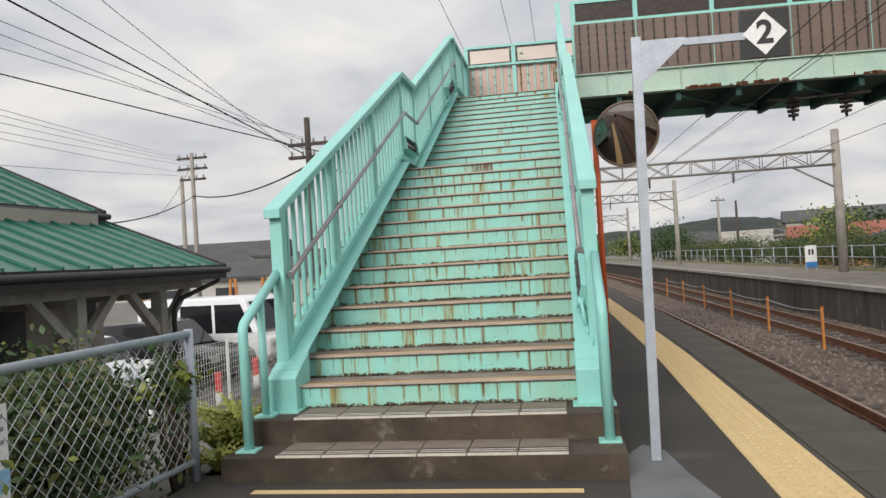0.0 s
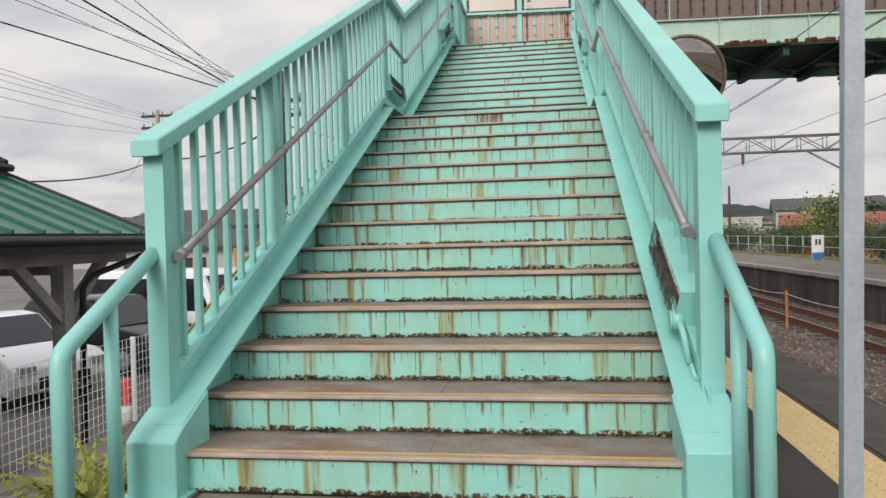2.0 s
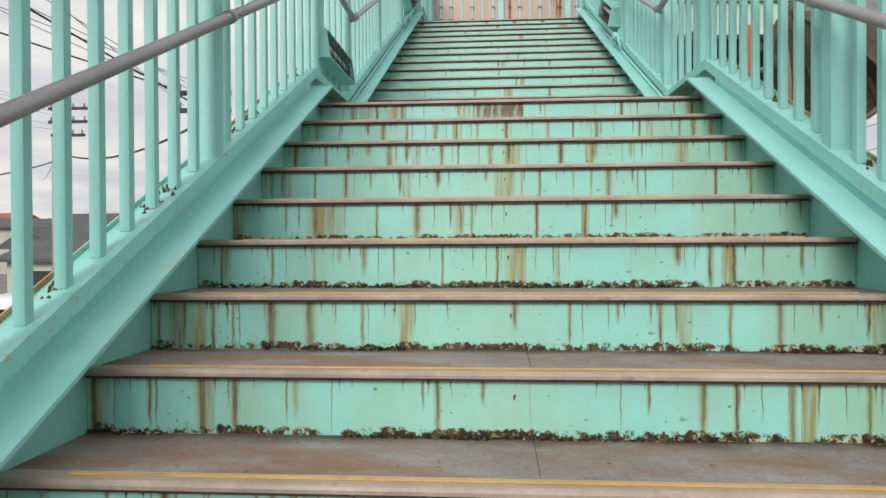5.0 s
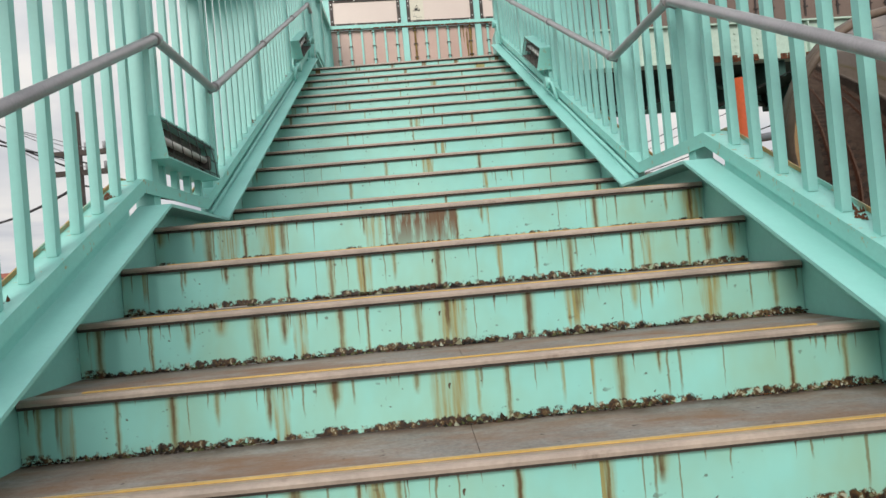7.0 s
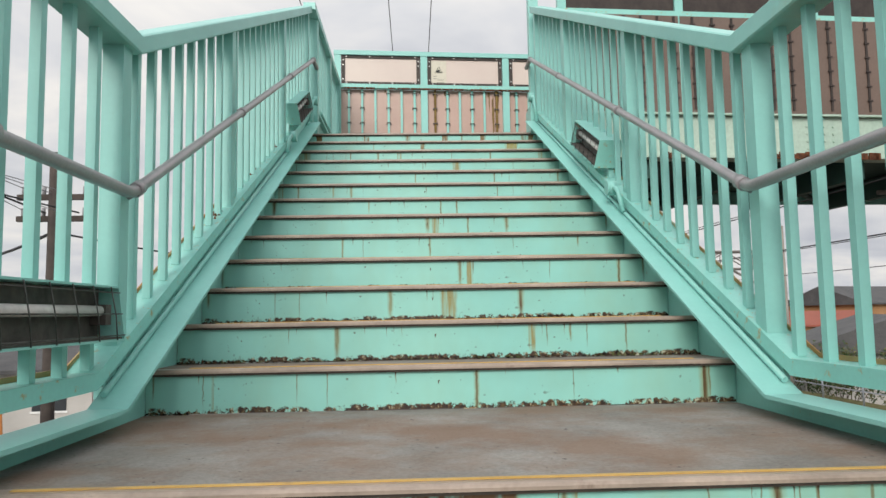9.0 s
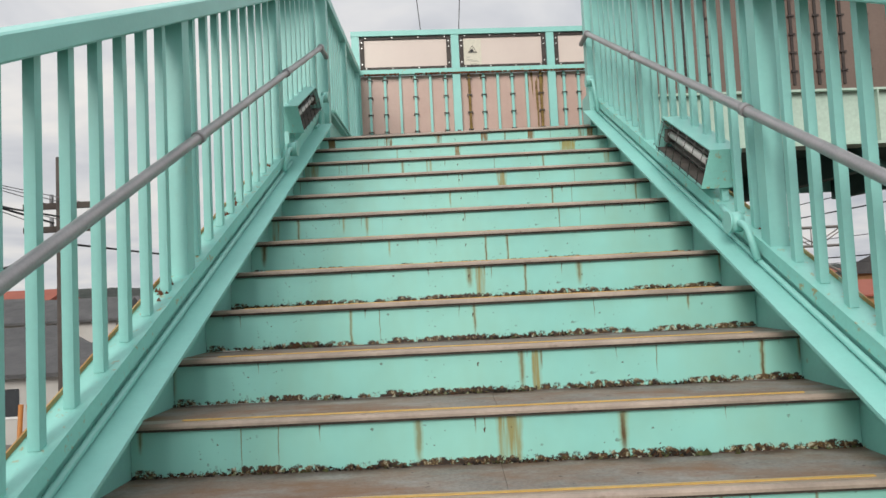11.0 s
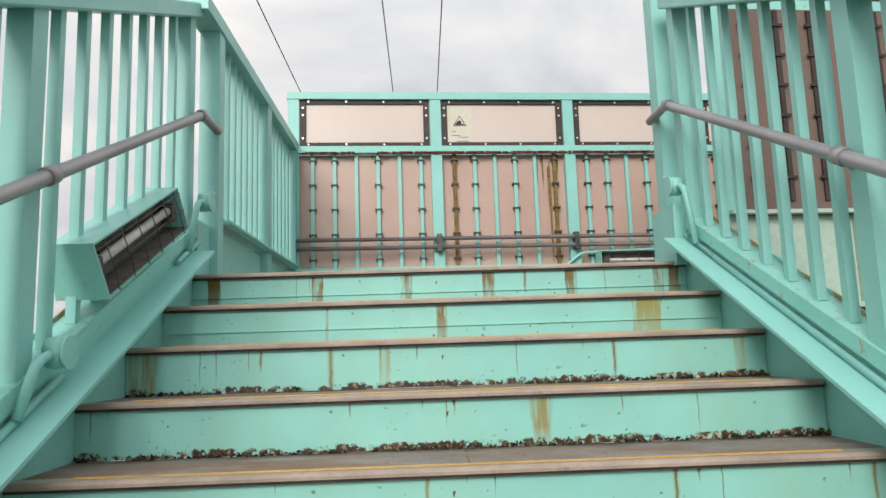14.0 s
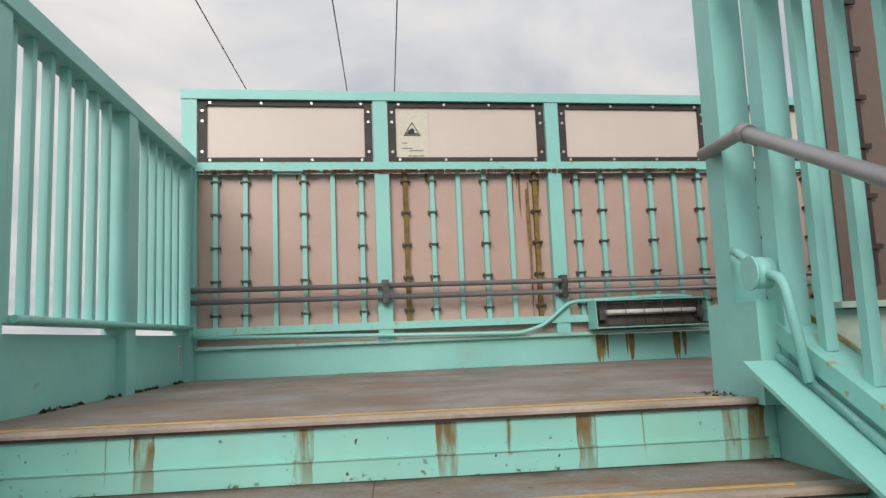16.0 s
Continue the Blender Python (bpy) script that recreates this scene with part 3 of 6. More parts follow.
for k in range(1, 28):
    y, z = nose_y(k), nose_z(k)
    for nm, b_, mt, dy in (("riser", riser0, riser_paint, 0.014), ("tread", bm2, tread_concrete, 0.02), ("nosing", bm3, nosing_metal, 0.0), ("nosing_skirt", bm5, nose_shade_mat, 0.0), ("yellow_insert", bm4, yellow_line, 0.0)):
        if nm == "tread" and k in (14, 27):
            continue
        m = pose(0, y + dy, z)
        if nm == "riser" and k == 14:
            bm = bmesh.new()
            box(bm, -W2, W2, -0.006, 0.006, -RISE - 0.002, -0.012)
            part("riser", bm, riser_rusty, stair, "mint riser with a broad rust patch", m)
            continue
        if nm == "riser" and k >= 26:
            bm = bmesh.new()
            box(bm, -W2, W2, -0.006, 0.006, -RISE - 0.002, -0.012)
            box(bm, -W2, W2, -0.010, -0.006, -RISE - 0.002, -0.112)
            box(bm, -W2, W2, -0.016, -0.006, -0.1115, -0.108)
            part("riser", bm, riser_seam if k == 27 else riser_head, stair, "", m)
            continue
        if nm == "riser" and k == 15:
            bm = bmesh.new()
            box(bm, -W2, W2, -0.006, 0.006, -RISE - 0.002, -0.012)
            protos[nm] = part(nm, bm, riser_upper, stair, "", m)
            continue
        if nm not in protos:
            protos[nm] = part(nm, b_, mt, stair, "", m)
        else:
            again(protos[nm], nm, m, stair)
boxed("landing_slab", (-W2, W2, Y14 + 0.02, Y15 + 0.008, nose_z(14) - 0.035, nose_z(14) - 0.004), deck_mortar, stair, None, 0, "worn grey mortar landing")

for s in (-1, 1):
    bm = bmesh.new()
    sweep(bm, [(s * XS, y, rail_z(y, 0.13, 2.72)) for _, y, _ in side_path(0, 0.13, 2.72, -0.02, Y_TOP + 0.03)], (-0.006 if s < 0 else 0.0, 0.0 if s < 0 else 0.006), -0.42, -0.003)
    web = part("stringer_web", bm, paint, stair)
    bm = bmesh.new()
    inner, outer = s * 1.01, s * (XS + 0.006)
    sweep(bm, [(0, y, rail_z(y, 0.13, 2.72)) for _, y, _ in side_path(0, 0.13, 2.72, -0.02, 9.81)], (min(inner, outer), max(inner, outer)), -0.013, 0.0)
    part("stringer_flange", bm, paint_clean, stair)

# ---- railings ----
POST_Y = (0.13, 1.43, 3.0, 4.60, 5.48, 6.96, 8.55, 9.83)
END_SHIFT = {-1: 0.0, 1: 0.11}  # the trackside railing starts a little higher up


def railing(s, label):
    g = thing("stair_railing", label, "railing", "stair railings")
    xr = s * 1.165
    bm = bmesh.new()
    post_y = (POST_Y[0] + END_SHIFT[s],) + POST_Y[1:]
    rnd = random.Random(40 + s)
    flakes = bmesh.new()
    top = side_path(xr, 1.31, 4.04, 0.02 + END_SHIFT[s], Y_TOP + 0.03)
    sweep(bm, top, (-0.065, 0.065), -0.075, 0.0)
    bevel(bm, 0.006, 1)
    part("top_rail", bm, paint_clean, g)
    bm = bmesh.new()
    foot = side_path(xr, 0.225, 2.83, 0.12 + END_SHIFT[s], Y_TOP + 0.03)
    sweep(bm, foot, (-0.048, 0.06) if s > 0 else (-0.06, 0.048), -0.010, 0.0)
    sweep(bm, foot, (-0.048, -0.040) if s > 0 else (0.040, 0.048), -0.055, -0.010)
    part("bottom_rail", bm, paint_foot, g, "mint rail rusting along the baluster feet")
    bm = bmesh.new()
    sweep(bm, foot, (0.055, 0.060) if s > 0 else (-0.060, -0.055), 0.0005, 0.016)
    part("outer_lip", bm, lip_rust, g, "orange rusted lip along the outer edge")
    for y0, y1 in ((0.12, 4.3), (5.35, Y_TOP)):
        bm = bmesh.new()
        sweep(bm, [(xr, y, rail_z(y, 0.150, 2.7)) for y in (y0, y1)], (-0.036, -0.030) if s > 0 else (0.030, 0.036), -0.03, 0.02)
        part("kick_strip", bm, paint, g)
    for y in post_y:
        z0, z1 = rail_z(y, 0.13, 2.72), rail_z(y, 1.31, 4.04) - 0.06
        bm = bmesh.new()
        w = 0.046 if y < 1 else 0.037
        box(bm, xr - w, xr + w, y - w, y + w, z0 - 0.1, z1)
        bevel(bm, 0.005, 1)
        part("post", bm, paint_clean, g)
    bal = {}
    for a, b in zip(post_y, post_y[1:]):
        n = max(1, round((b - a) / 0.161) - 1)
        for i in range(n):
            y = a + (b - a) * (i + 1) / (n + 1)
            zb, zt = rail_z(y, 0.225, 2.83), rail_z(y, 1.31, 4.04) - 0.075
            hgt = round(zt - zb + 0.03, 2)
            if hgt not in bal:
                bm = bmesh.new()
                box(bm, -0.0155, 0.0155, -0.0155, 0.0155, -0.005, hgt)
                bal[hgt] = part("baluster", bm, paint_clean, g, "", pose(xr, y, zb))
            else:
                again(bal[hgt], "baluster", pose(xr, y, zb), g)
            if rnd.random() < 0.22:
                for q in range(22):
                    px, py, w = xr + s * rnd.gauss(0.018, 0.012), y + rnd.gauss(0.0, 0.028), rnd.uniform(0.004, 0.011)
                    c = Vector((px, py, rail_z(py, 0.225, 2.83)))
                    vs = [flakes.verts.new(c + Vector((w * math.cos(k * 2.1 + q), w * math.sin(k * 2.1 + q), -0.001))) for k in range(3)]
                    tip = flakes.verts.new(c + Vector((0, 0, rnd.uniform(0.004, 0.02))))
                    for k in range(3):
                        flakes.faces.new((vs[k], vs[(k + 1) % 3], tip))
    part("rust_flakes", flakes, rust, g, "flaking rust at the baluster feet")["kind"] = "stuff"
    return g


railing(-1, "mint green steel stair railing with square balusters, rust at the feet")
railing(1, "mint green steel stair railing with square balusters beside the track")
for s in (-1, 1):
    h = thing("handrail", "grey steel pipe handrail clamped to the stair railing", "handrail", "handrails")
    bm = bmesh.new()
    p = side_path(s * 1.085, 0.755, 3.43, 0.14 + END_SHIFT[s], Y_TOP - 0.03)
    p += [(s * 1.085, Y_TOP + 0.22, p[-1][2] + 0.0)]
    tube(bm, rounded(p, 0.05), 0.021, 12)
    part("pipe", bm, steel_pipe, h)
    for y in (POST_Y[0] + 0.02 + END_SHIFT[s],) + POST_Y[1:]:
        z = rail_z(y, 0.755, 3.43)
        bm = bmesh.new()
        tube(bm, [(s * 1.12, y, z - 0.03), (s * 1.09, y, z - 0.015)], 0.012, 8)
        tube(bm, [(s * 1.085, y - 0.02, z - 0.5 * SLOPE * 0.04), (s * 1.085, y + 0.02, z + 0.5 * SLOPE * 0.04)], 0.027, 12)
        part("bracket", bm, steel_pipe, h)

SKEW = 0.07
WALL_Y = 12.39
bridge_pose = Matrix.Translation((0, WALL_Y, 0)) @ Matrix.Rotation(math.atan(SKEW), 4, "Z")

# ---- stair foot ----
base = thing("concrete_steps", "two dark worn concrete steps at the stair foot", "steps", "", "structure")
boxed("lower_step", (-1.30, 1.27, -0.70, 0.6, -0.02, RISE - 0.012), concrete, base, None, 0.012)
boxed("upper_step", (-1.27, 1.25, -0.36, 0.6, RISE - 0.02, 2 * RISE - 0.012), concrete, base, None, 0.012)
tile_p = slot_p = None
for row, (y0, z) in enumerate(((-0.695, RISE), (-0.355, 2 * RISE))):
    n = 6
    w = 1.86 / n
    for i in range(n):
        x = -0.93 + w * i
        m = pose(x, y0, z)
        if tile_p is None:
            bm = bmesh.new()
            box(bm, 0.004, w - 0.004, 0.0, 0.33, -0.03, 0.0)
            tile_p = part("step_tile", bm, tile, base, "grey ribbed step tile", m)
            bm = bmesh.new()
            box(bm, 0.014, w - 0.014, 0.016, 0.128, -0.001, 0.0012)
            slot_q = part("slot_bed", bm, black_paint, tile_p)
            bm = bmesh.new()
            for q in range(2):
                box(bm, 0.014, w - 0.014, 0.042 + 0.041 * q, 0.058 + 0.041 * q, 0.001, 0.0024)
            bar_q = part("bars", bm, tile_metal, tile_p)
        else:
            t_new = again(tile_p, "step_tile", m, base)
            again(slot_q, "slot_bed", Matrix.Identity(4), t_new)
            again(bar_q, "bars", Matrix.Identity(4), t_new)
        m = pose(x, y0 - 0.004, z)
        if slot_p is None:
            bm = bmesh.new()
            box(bm, 0.004, w - 0.004, 0.0, 0.016, -0.012, 0.0022)
            slot_p = part("metal_edge", bm, tile_metal, base, "worn metal edge strip", m)
        else:
            again(slot_p, "metal_edge", m, base)

for s in (-1, 1):
    g = thing("stair_foot_post", "mint green base block with short bar rail", "railing", "stair foot rails")
    bm = bmesh.new()
    x0, x1 = sorted((s * 1.0, s * 1.22))
    prism(bm, [(-0.10, 2 * RISE - 0.012), (0.20, 2 * RISE - 0.012), (0.20, 0.715), (-0.02, 0.612), (-0.10, 0.56)], "x", x0, x1)
    bevel(bm, 0.006, 1)
    part("base_block", bm, paint_clean, g)
    bm = bmesh.new()
    box(bm, x0 - 0.03, x1 + 0.03, -0.16, 0.1, 2 * RISE - 0.012, 2 * RISE)
    part("base_plate", bm, paint_foot, g)
    xr = s * 1.185
    bm = bmesh.new()
    dy = END_SHIFT[s]
    tube(bm, rounded([(xr, -0.52 + dy, RISE), (xr, -0.52 + dy, 0.99), (xr, 0.10 + dy, 1.33)], 0.05), 0.034, 12)
    part("bar_rail", bm, paint_clean, g)
    bm = bmesh.new()
    tube(bm, [(xr, -0.22 + dy, 2 * RISE - 0.01), (xr, -0.22 + dy, 1.13)], 0.028, 10)
    part("bar_leg", bm, paint_clean, g)
    for y, z in ((-0.52, RISE - 0.012), (-0.22, 2 * RISE - 0.012)):
        boxed("foot_plate", (xr - 0.07, xr + 0.07, y + dy - 0.06, y + dy + 0.06, z, z + 0.014), paint_foot, g)


# ---- lamps on the railings ----
def lamp(name_label, m, length=0.78):
    """A trough lamp: sheet housing open to one side, tube, wire guard. Local y runs along it, +x faces the stair."""
    g = thing("stair_lamp", name_label, "lamp", "stair lamps", "", m)
    h = length / 2
    sec = [(-0.15, -0.082), (-0.15, 0.095), (-0.012, 0.095), (-0.012, 0.088), (-0.143, 0.088), (-0.143, -0.075), (0.012, -0.075), (0.012, -0.082)]
    bm = bmesh.new()
    prism(bm, sec, "y", -h, h)
    part("housing", bm, paint_clean, g)
    for y in (-h - 0.004, h):
        bm = bmesh.new()
        prism(bm, [(-0.152, -0.084), (0.013, -0.084), (-0.011, 0.096), (-0.152, 0.096)], "y", y, y + 0.004)
        part("end_plate", bm, paint_foot, g)
    bm = bmesh.new()
    box(bm, -0.078, -0.072, -h + 0.005, h - 0.005, -0.066, 0.086)
    box(bm, -0.072, 0.006, -h + 0.005, h - 0.005, -0.0745, -0.068)
    part("reflector", bm, lamp_inner, g, "sooty reflector full of dead leaves")
    bm = bmesh.new()
    tube(bm, [(-0.042, -h + 0.07, 0.015), (-0.042, h - 0.07, 0.015)], 0.017, 14)
    t_ = part("tube", bm, lamp_tube, g, "unlit white fluorescent tube")
    for y in (-h + 0.045, h - 0.045):
        bm = bmesh.new()
        box(bm, -0.072, -0.022, y - 0.02, y + 0.02, -0.03, 0.035)
        part("socket", bm, lamp_inner, t_)
    bm = bmesh.new()
    for a in (0.1, 0.5, 0.9):
        tube(bm, [(0.016 - 0.024 * a, -h, -0.08 + 0.17 * a), (0.016 - 0.024 * a, h, -0.08 + 0.17 * a)], 0.0022, 5)
    for i in range(6):
        y = -h + length * (i + 0.5) / 6
        tube(bm, [(0.016, y, -0.078), (0.010, y, 0.0), (-0.008, y, 0.09)], 0.0022, 5)
    part("wire_guard", bm, clamp_mat, g)
    return g


def flip_y(s, x, y, z, slope):
    """Pose of a lamp on side s, along a line of that slope."""
    a = math.atan(slope)
    return pose(x, y, z) @ (Matrix.Rotation(a, 4, "X") if s < 0 else Matrix.Rotation(math.pi, 4, "Z") @ Matrix.Rotation(-a, 4, "X"))


lamp("mint box lamp with caged tube on the landing railing", flip_y(-1, -1.07, 4.95, 3.01, 0), 0.76)
lamp("mint box lamp with caged tube, sloping with the railing", flip_y(-1, -1.06, 9.18, 4.46 + 0.385, SLOPE))
lamp("mint box lamp with caged tube, sloping beside the track", flip_y(1, 1.06, 7.69, 4.139, SLOPE), 0.72)
lamp("mint box lamp with caged tube low on the railing", flip_y(1, 1.07, 0.80, 1.185, SLOPE))
lamp("low box lamp with caged tube on the back wall", bridge_pose @ pose(1.72, -0.218, 5.075) @ Matrix.Rotation(-math.pi / 2, 4, "Z"), 0.74)
# pipes and junction boxes that feed the lamps
for s, y0, y1, yj in ((-1, 5.3, 8.7, 8.62), (-1, 9.62, 9.9, 9.88), (1, 5.3, 9.8, 7.12), (1, 0.25, 0.6, 0.48), (1, 9.5, 9.76, 9.80)):
    g = thing("conduit", "mint painted conduit with a round junction box on the stair side", "conduit", "conduits")
    bm = bmesh.new()
    pts = [(s * 1.108, y, rail_z(y, 0.145, 2.735)) for y in (y0, (y0 + y1) / 2, y1)]
    tube(bm, pts, 0.011, 8)
    part("pipe", bm, paint_clean, g)
    zj = rail_z(yj, 0.25, 2.8) if yj < 9.79 else 5.12
    bm = bmesh.new()
    disc(bm, (s * 1.075, yj, zj), 0.043, "x", 0.05, 16)
    disc(bm, (s * 1.047, yj, zj), 0.047, "x", 0.008, 16)
    part("junction_box", bm, paint_clean, g)
    bm = bmesh.new()
    tube(bm, rounded([(s * 1.08, yj, zj), (s * 1.08, yj - 0.10, zj - 0.02), (s * 1.10, yj - 0.14, rail_z(yj - 0.14, 0.15, 2.735))], 0.04), 0.014, 8)
    tube(bm, rounded([(s * 1.08, yj, zj), (s * 1.08, yj + 0.08, zj + 0.05), (s * 1.09, yj + 0.16, zj + 0.08)], 0.03), 0.014, 8)
    part("elbow", bm, paint_clean, g)

# ---- footbridge ----
bridge = thing("footbridge", "mint green steel footbridge with beige wall panels over the tracks", "footbridge", "", "structure", bridge_pose)
X_END = 15.5


def bb(name, dims, mat, label="", parent=None, bev=0.0):
    return boxed(name, dims, mat, parent or bridge, None, bev, label)


bb("near_girder", (1.25, X_END, -2.44, -2.42, 4.58, 5.02), paint_old, "faded green girder with rusted lower edge")
bb("girder_flange", (1.25, X_END, -2.53, -2.33, 4.555, 4.58), paint_old)
bb("girder_flange", (1.25, X_END, -2.50, -2.36, 5.021, 5.04), paint_old)
random.seed(4)
bm = bmesh.new()
for i in range(260):
    x = random.uniform(1.3, 12)
    if noise.noise((x * 0.9, 3.1, 0)) < 0.02:
        continue
    w, hgt = random.uniform(0.02, 0.12), random.uniform(0.01, 0.05)
    z = 4.572
    box(bm, x, x + w, -2.55, -2.53, z - 0.02 - hgt * 0.3, z + hgt)
part("rust_scale", bm, rust, bridge, "flaking rust along the girder edge")["kind"] = "stuff"
for x in (1.9, 3.4, 4.9, 6.4, 7.9, 9.4):
    bb("stiffener", (x, x + 0.012, -2.50, -2.44, 4.58, 5.02), paint_old)
bm = bmesh.new()
for px_ in (3.95, 4.05, 4.15, 4.25):
    for pz in (4.68, 4.76, 4.84, 4.92):
        disc(bm, (px_, -2.445, pz), 0.014, "y", 0.012, 8)
part("rivets", bm, paint_old, bridge)["kind"] = "stuff"
bb("back_girder", (-1.16, X_END, -0.02, 0.0, 4.45, 4.955), paint_clean)
bb("kick_ledge", (-1.16, X_END, -0.06, 0.0, 4.958, 4.975), paint_foot)
# underside members take the shade-darkened green instead of the bridge's mint
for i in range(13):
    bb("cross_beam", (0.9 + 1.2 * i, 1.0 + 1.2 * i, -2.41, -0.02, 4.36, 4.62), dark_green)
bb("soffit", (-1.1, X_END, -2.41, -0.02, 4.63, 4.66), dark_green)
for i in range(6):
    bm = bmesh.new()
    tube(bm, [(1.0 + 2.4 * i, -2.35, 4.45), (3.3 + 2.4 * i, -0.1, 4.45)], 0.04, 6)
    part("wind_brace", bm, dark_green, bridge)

bm = bmesh.new()
y_near = WALL_Y - 2.43
prism(bm, [(-1.14, Y_TOP + 0.016), (1.20, Y_TOP + 0.016), (1.20, y_near + 0.09), (X_END - 0.3, y_near + X_END * SKEW), (X_END - 0.3, WALL_Y + X_END * SKEW - 0.05), (-1.14, WALL_Y - 0.11)], "z", DECK - 0.09, DECK - 0.004)
tagged(part("bridge_deck", bm, deck_mortar), "worn grey mortar deck with rust stains", "deck", "", "structure")
boxed("deck_end_plate", (-W2, W2, Y_TOP + 0.02, Y_TOP + 0.03, DECK - 0.25, DECK - 0.09), paint, stair)

# back wall: posts, rails, slats, clamps, panels
back = thing("bridge_back_wall", "mint framed bridge wall with beige panels, rusty clamps and dark pipes", "wall", "", "structure", bridge_pose)
posts = [-1.16 + 0.05, 0.055, 1.185, 2.33, 3.48, 4.63, 5.78, 6.93, 8.08, 9.23, 10.4, 11.6, 12.8, 14.0]


def wall_bays(parent, posts, v_front, out, mats, zs, clamp_on, rusty=()):
    """One side wall in bays. v_front: the plane of the posts' inner faces; out: +1 if the panels lie behind it."""
    zb, zm, zt = zs
    post_p = slat_p = clamp_p = None
    for x in posts:
        m = pose(x, 0, 0)
        if post_p is None:
            bm = bmesh.new()
            box(bm, -0.045, 0.045, v_front, v_front + out * 0.06, zb - 0.1, zt)
            bmesh.ops.recalc_face_normals(bm, faces=bm.faces)
            post_p = part("post", bm, paint_clean, parent, "", m)
        else:
            again(post_p, "post", m, parent)
    pan = {}
    for bay, (a, b) in enumerate(zip(posts, posts[1:])):
        w = b - a
        key = round(w, 2)
        cx = (a + b) / 2
        lo, up, fr = pan.get(key, (None, None, None))
        if lo is None:
            bm = bmesh.new()
            box(bm, -w / 2 + 0.0, w / 2 - 0.02, v_front + out * 0.064, v_front + out * 0.070, zb - 0.083, zm - 0.03)
            bmesh.ops.recalc_face_normals(bm, faces=bm.faces)
            lo = part("panel", bm, mats[0], parent, "", pose(cx, 0, 0))
            bm = bmesh.new()
            box(bm, -w / 2 + 0.05, w / 2 - 0.05, v_front + out * 0.034, v_front + out * 0.040, zm + 0.03, zt - 0.06)
            bmesh.ops.recalc_face_normals(bm, faces=bm.faces)
            up = part("upper_panel", bm, mats[1], parent, "", pose(cx, 0, 0))
            bm = bmesh.new()
            y0, y1 = sorted((v_front + out * 0.018, v_front + out * 0.034))
            for q in ((-w / 2 + 0.05, w / 2 - 0.05, zm + 0.03, zm + 0.065), (-w / 2 + 0.05, w / 2 - 0.05, zt - 0.095, zt - 0.06), (-w / 2 + 0.05, -w / 2 + 0.10, zm + 0.0655, zt - 0.0955), (w / 2 - 0.10, w / 2 - 0.05, zm + 0.0655, zt - 0.0955)):
                box(bm, q[0], q[1], y0, y1, q[2], q[3])
            fr = part("gasket_frame", bm, dark_frame, parent, "", pose(cx, 0, 0))
            bm = bmesh.new()
            for i in range(4):
                xx = -w / 2 + 0.12 + (w - 0.24) * i / 3
                for zz in (zm + 0.048, zt - 0.078):
                    disc(bm, (xx, v_front + out * 0.016, zz), 0.009, "y", 0.008, 8)
            for zz in (zm + 0.10, (zm + zt) / 2 + 0.05, zt - 0.13):
                for xx in (-w / 2 + 0.075, w / 2 - 0.075):
                    disc(bm, (xx, v_front + out * 0.016, zz), 0.009, "y", 0.008, 8)
            bo = part("bolts", bm, bolt_mat, fr)
            pan[key] = (lo, up, fr)
        else:
            again(lo, "panel", pose(cx, 0, 0), parent)
            again(up, "upper_panel", pose(cx, 0, 0), parent)
            f2 = again(fr, "gasket_frame", pose(cx, 0, 0), parent)
            again(fr.children[0], "bolts", Matrix.Identity(4), f2)
        n = max(5, round(w / 0.19))
        for i in range(n):
            x = a + 0.15 + (w - 0.28) * i / (n - 1)
            m = pose(x, 0, 0)
            if (bay, i) in rusty:
                boxed("slat", (x - 0.014, x + 0.014, min(v_front + out * 0.03, v_front + out * 0.06), max(v_front + out * 0.03, v_front + out * 0.06), zb + 0.02, zm - 0.03), ochre, parent, None, 0, "slat overrun with ochre rust")
            elif slat_p is None:
                bm = bmesh.new()
                y0, y1 = sorted((v_front + out * 0.03, v_front + out * 0.06))
                box(bm, -0.014, 0.014, y0, y1, zb + 0.02, zm - 0.03)
                slat_p = part("slat", bm, paint_clean, parent, "", m)
            else:
                again(slat_p, "slat", m, parent)
            if i in clamp_on and x < 5.2:
                for q in range(5):
                    z = zm - 0.085 - 0.205 * q
                    if clamp_p is None:
                        bm = bmesh.new()
                        y0, y1 = sorted((v_front + out * 0.018, v_front + out * 0.03))
                        box(bm, -0.024, 0.024, y0, y1, -0.0045, 0.0045)
                        y0, y1 = sorted((v_front + out * 0.02, v_front + out * 0.064))
                        box(bm, -0.029, -0.021, y0, y1, -0.009, 0.009)
                        box(bm, 0.021, 0.029, y0, y1, -0.009, 0.009)
                        clamp_p = part("clamp", bm, clamp_mat, parent, "", pose(x, 0, z))
                    else:
                        again(clamp_p, "clamp", pose(x, 0, z), parent)
    y0, y1 = sorted((v_front - out * 0.01, v_front + out * 0.064))
    x0, x1 = posts[0] - 0.05, posts[-1] + 0.05
    for nm, za, zc, mt in (("top_rail", zt - 0.06, zt, paint_clean), ("middle_rail", zm - 0.028, zm + 0.028, paint_foot), ("bottom_rail", zb - 0.02, zb + 0.025, paint_foot)):
        boxed(nm, (x0, x1, y0 + 0.003, y1 - 0.003, za, zc), mt, parent)


wall_bays(back, posts, -0.06, 1, (panel_pink, panel_light), (5.06, 6.06, 6.55), (0, 1, 3, 5), ((1, 0), (1, 5)))
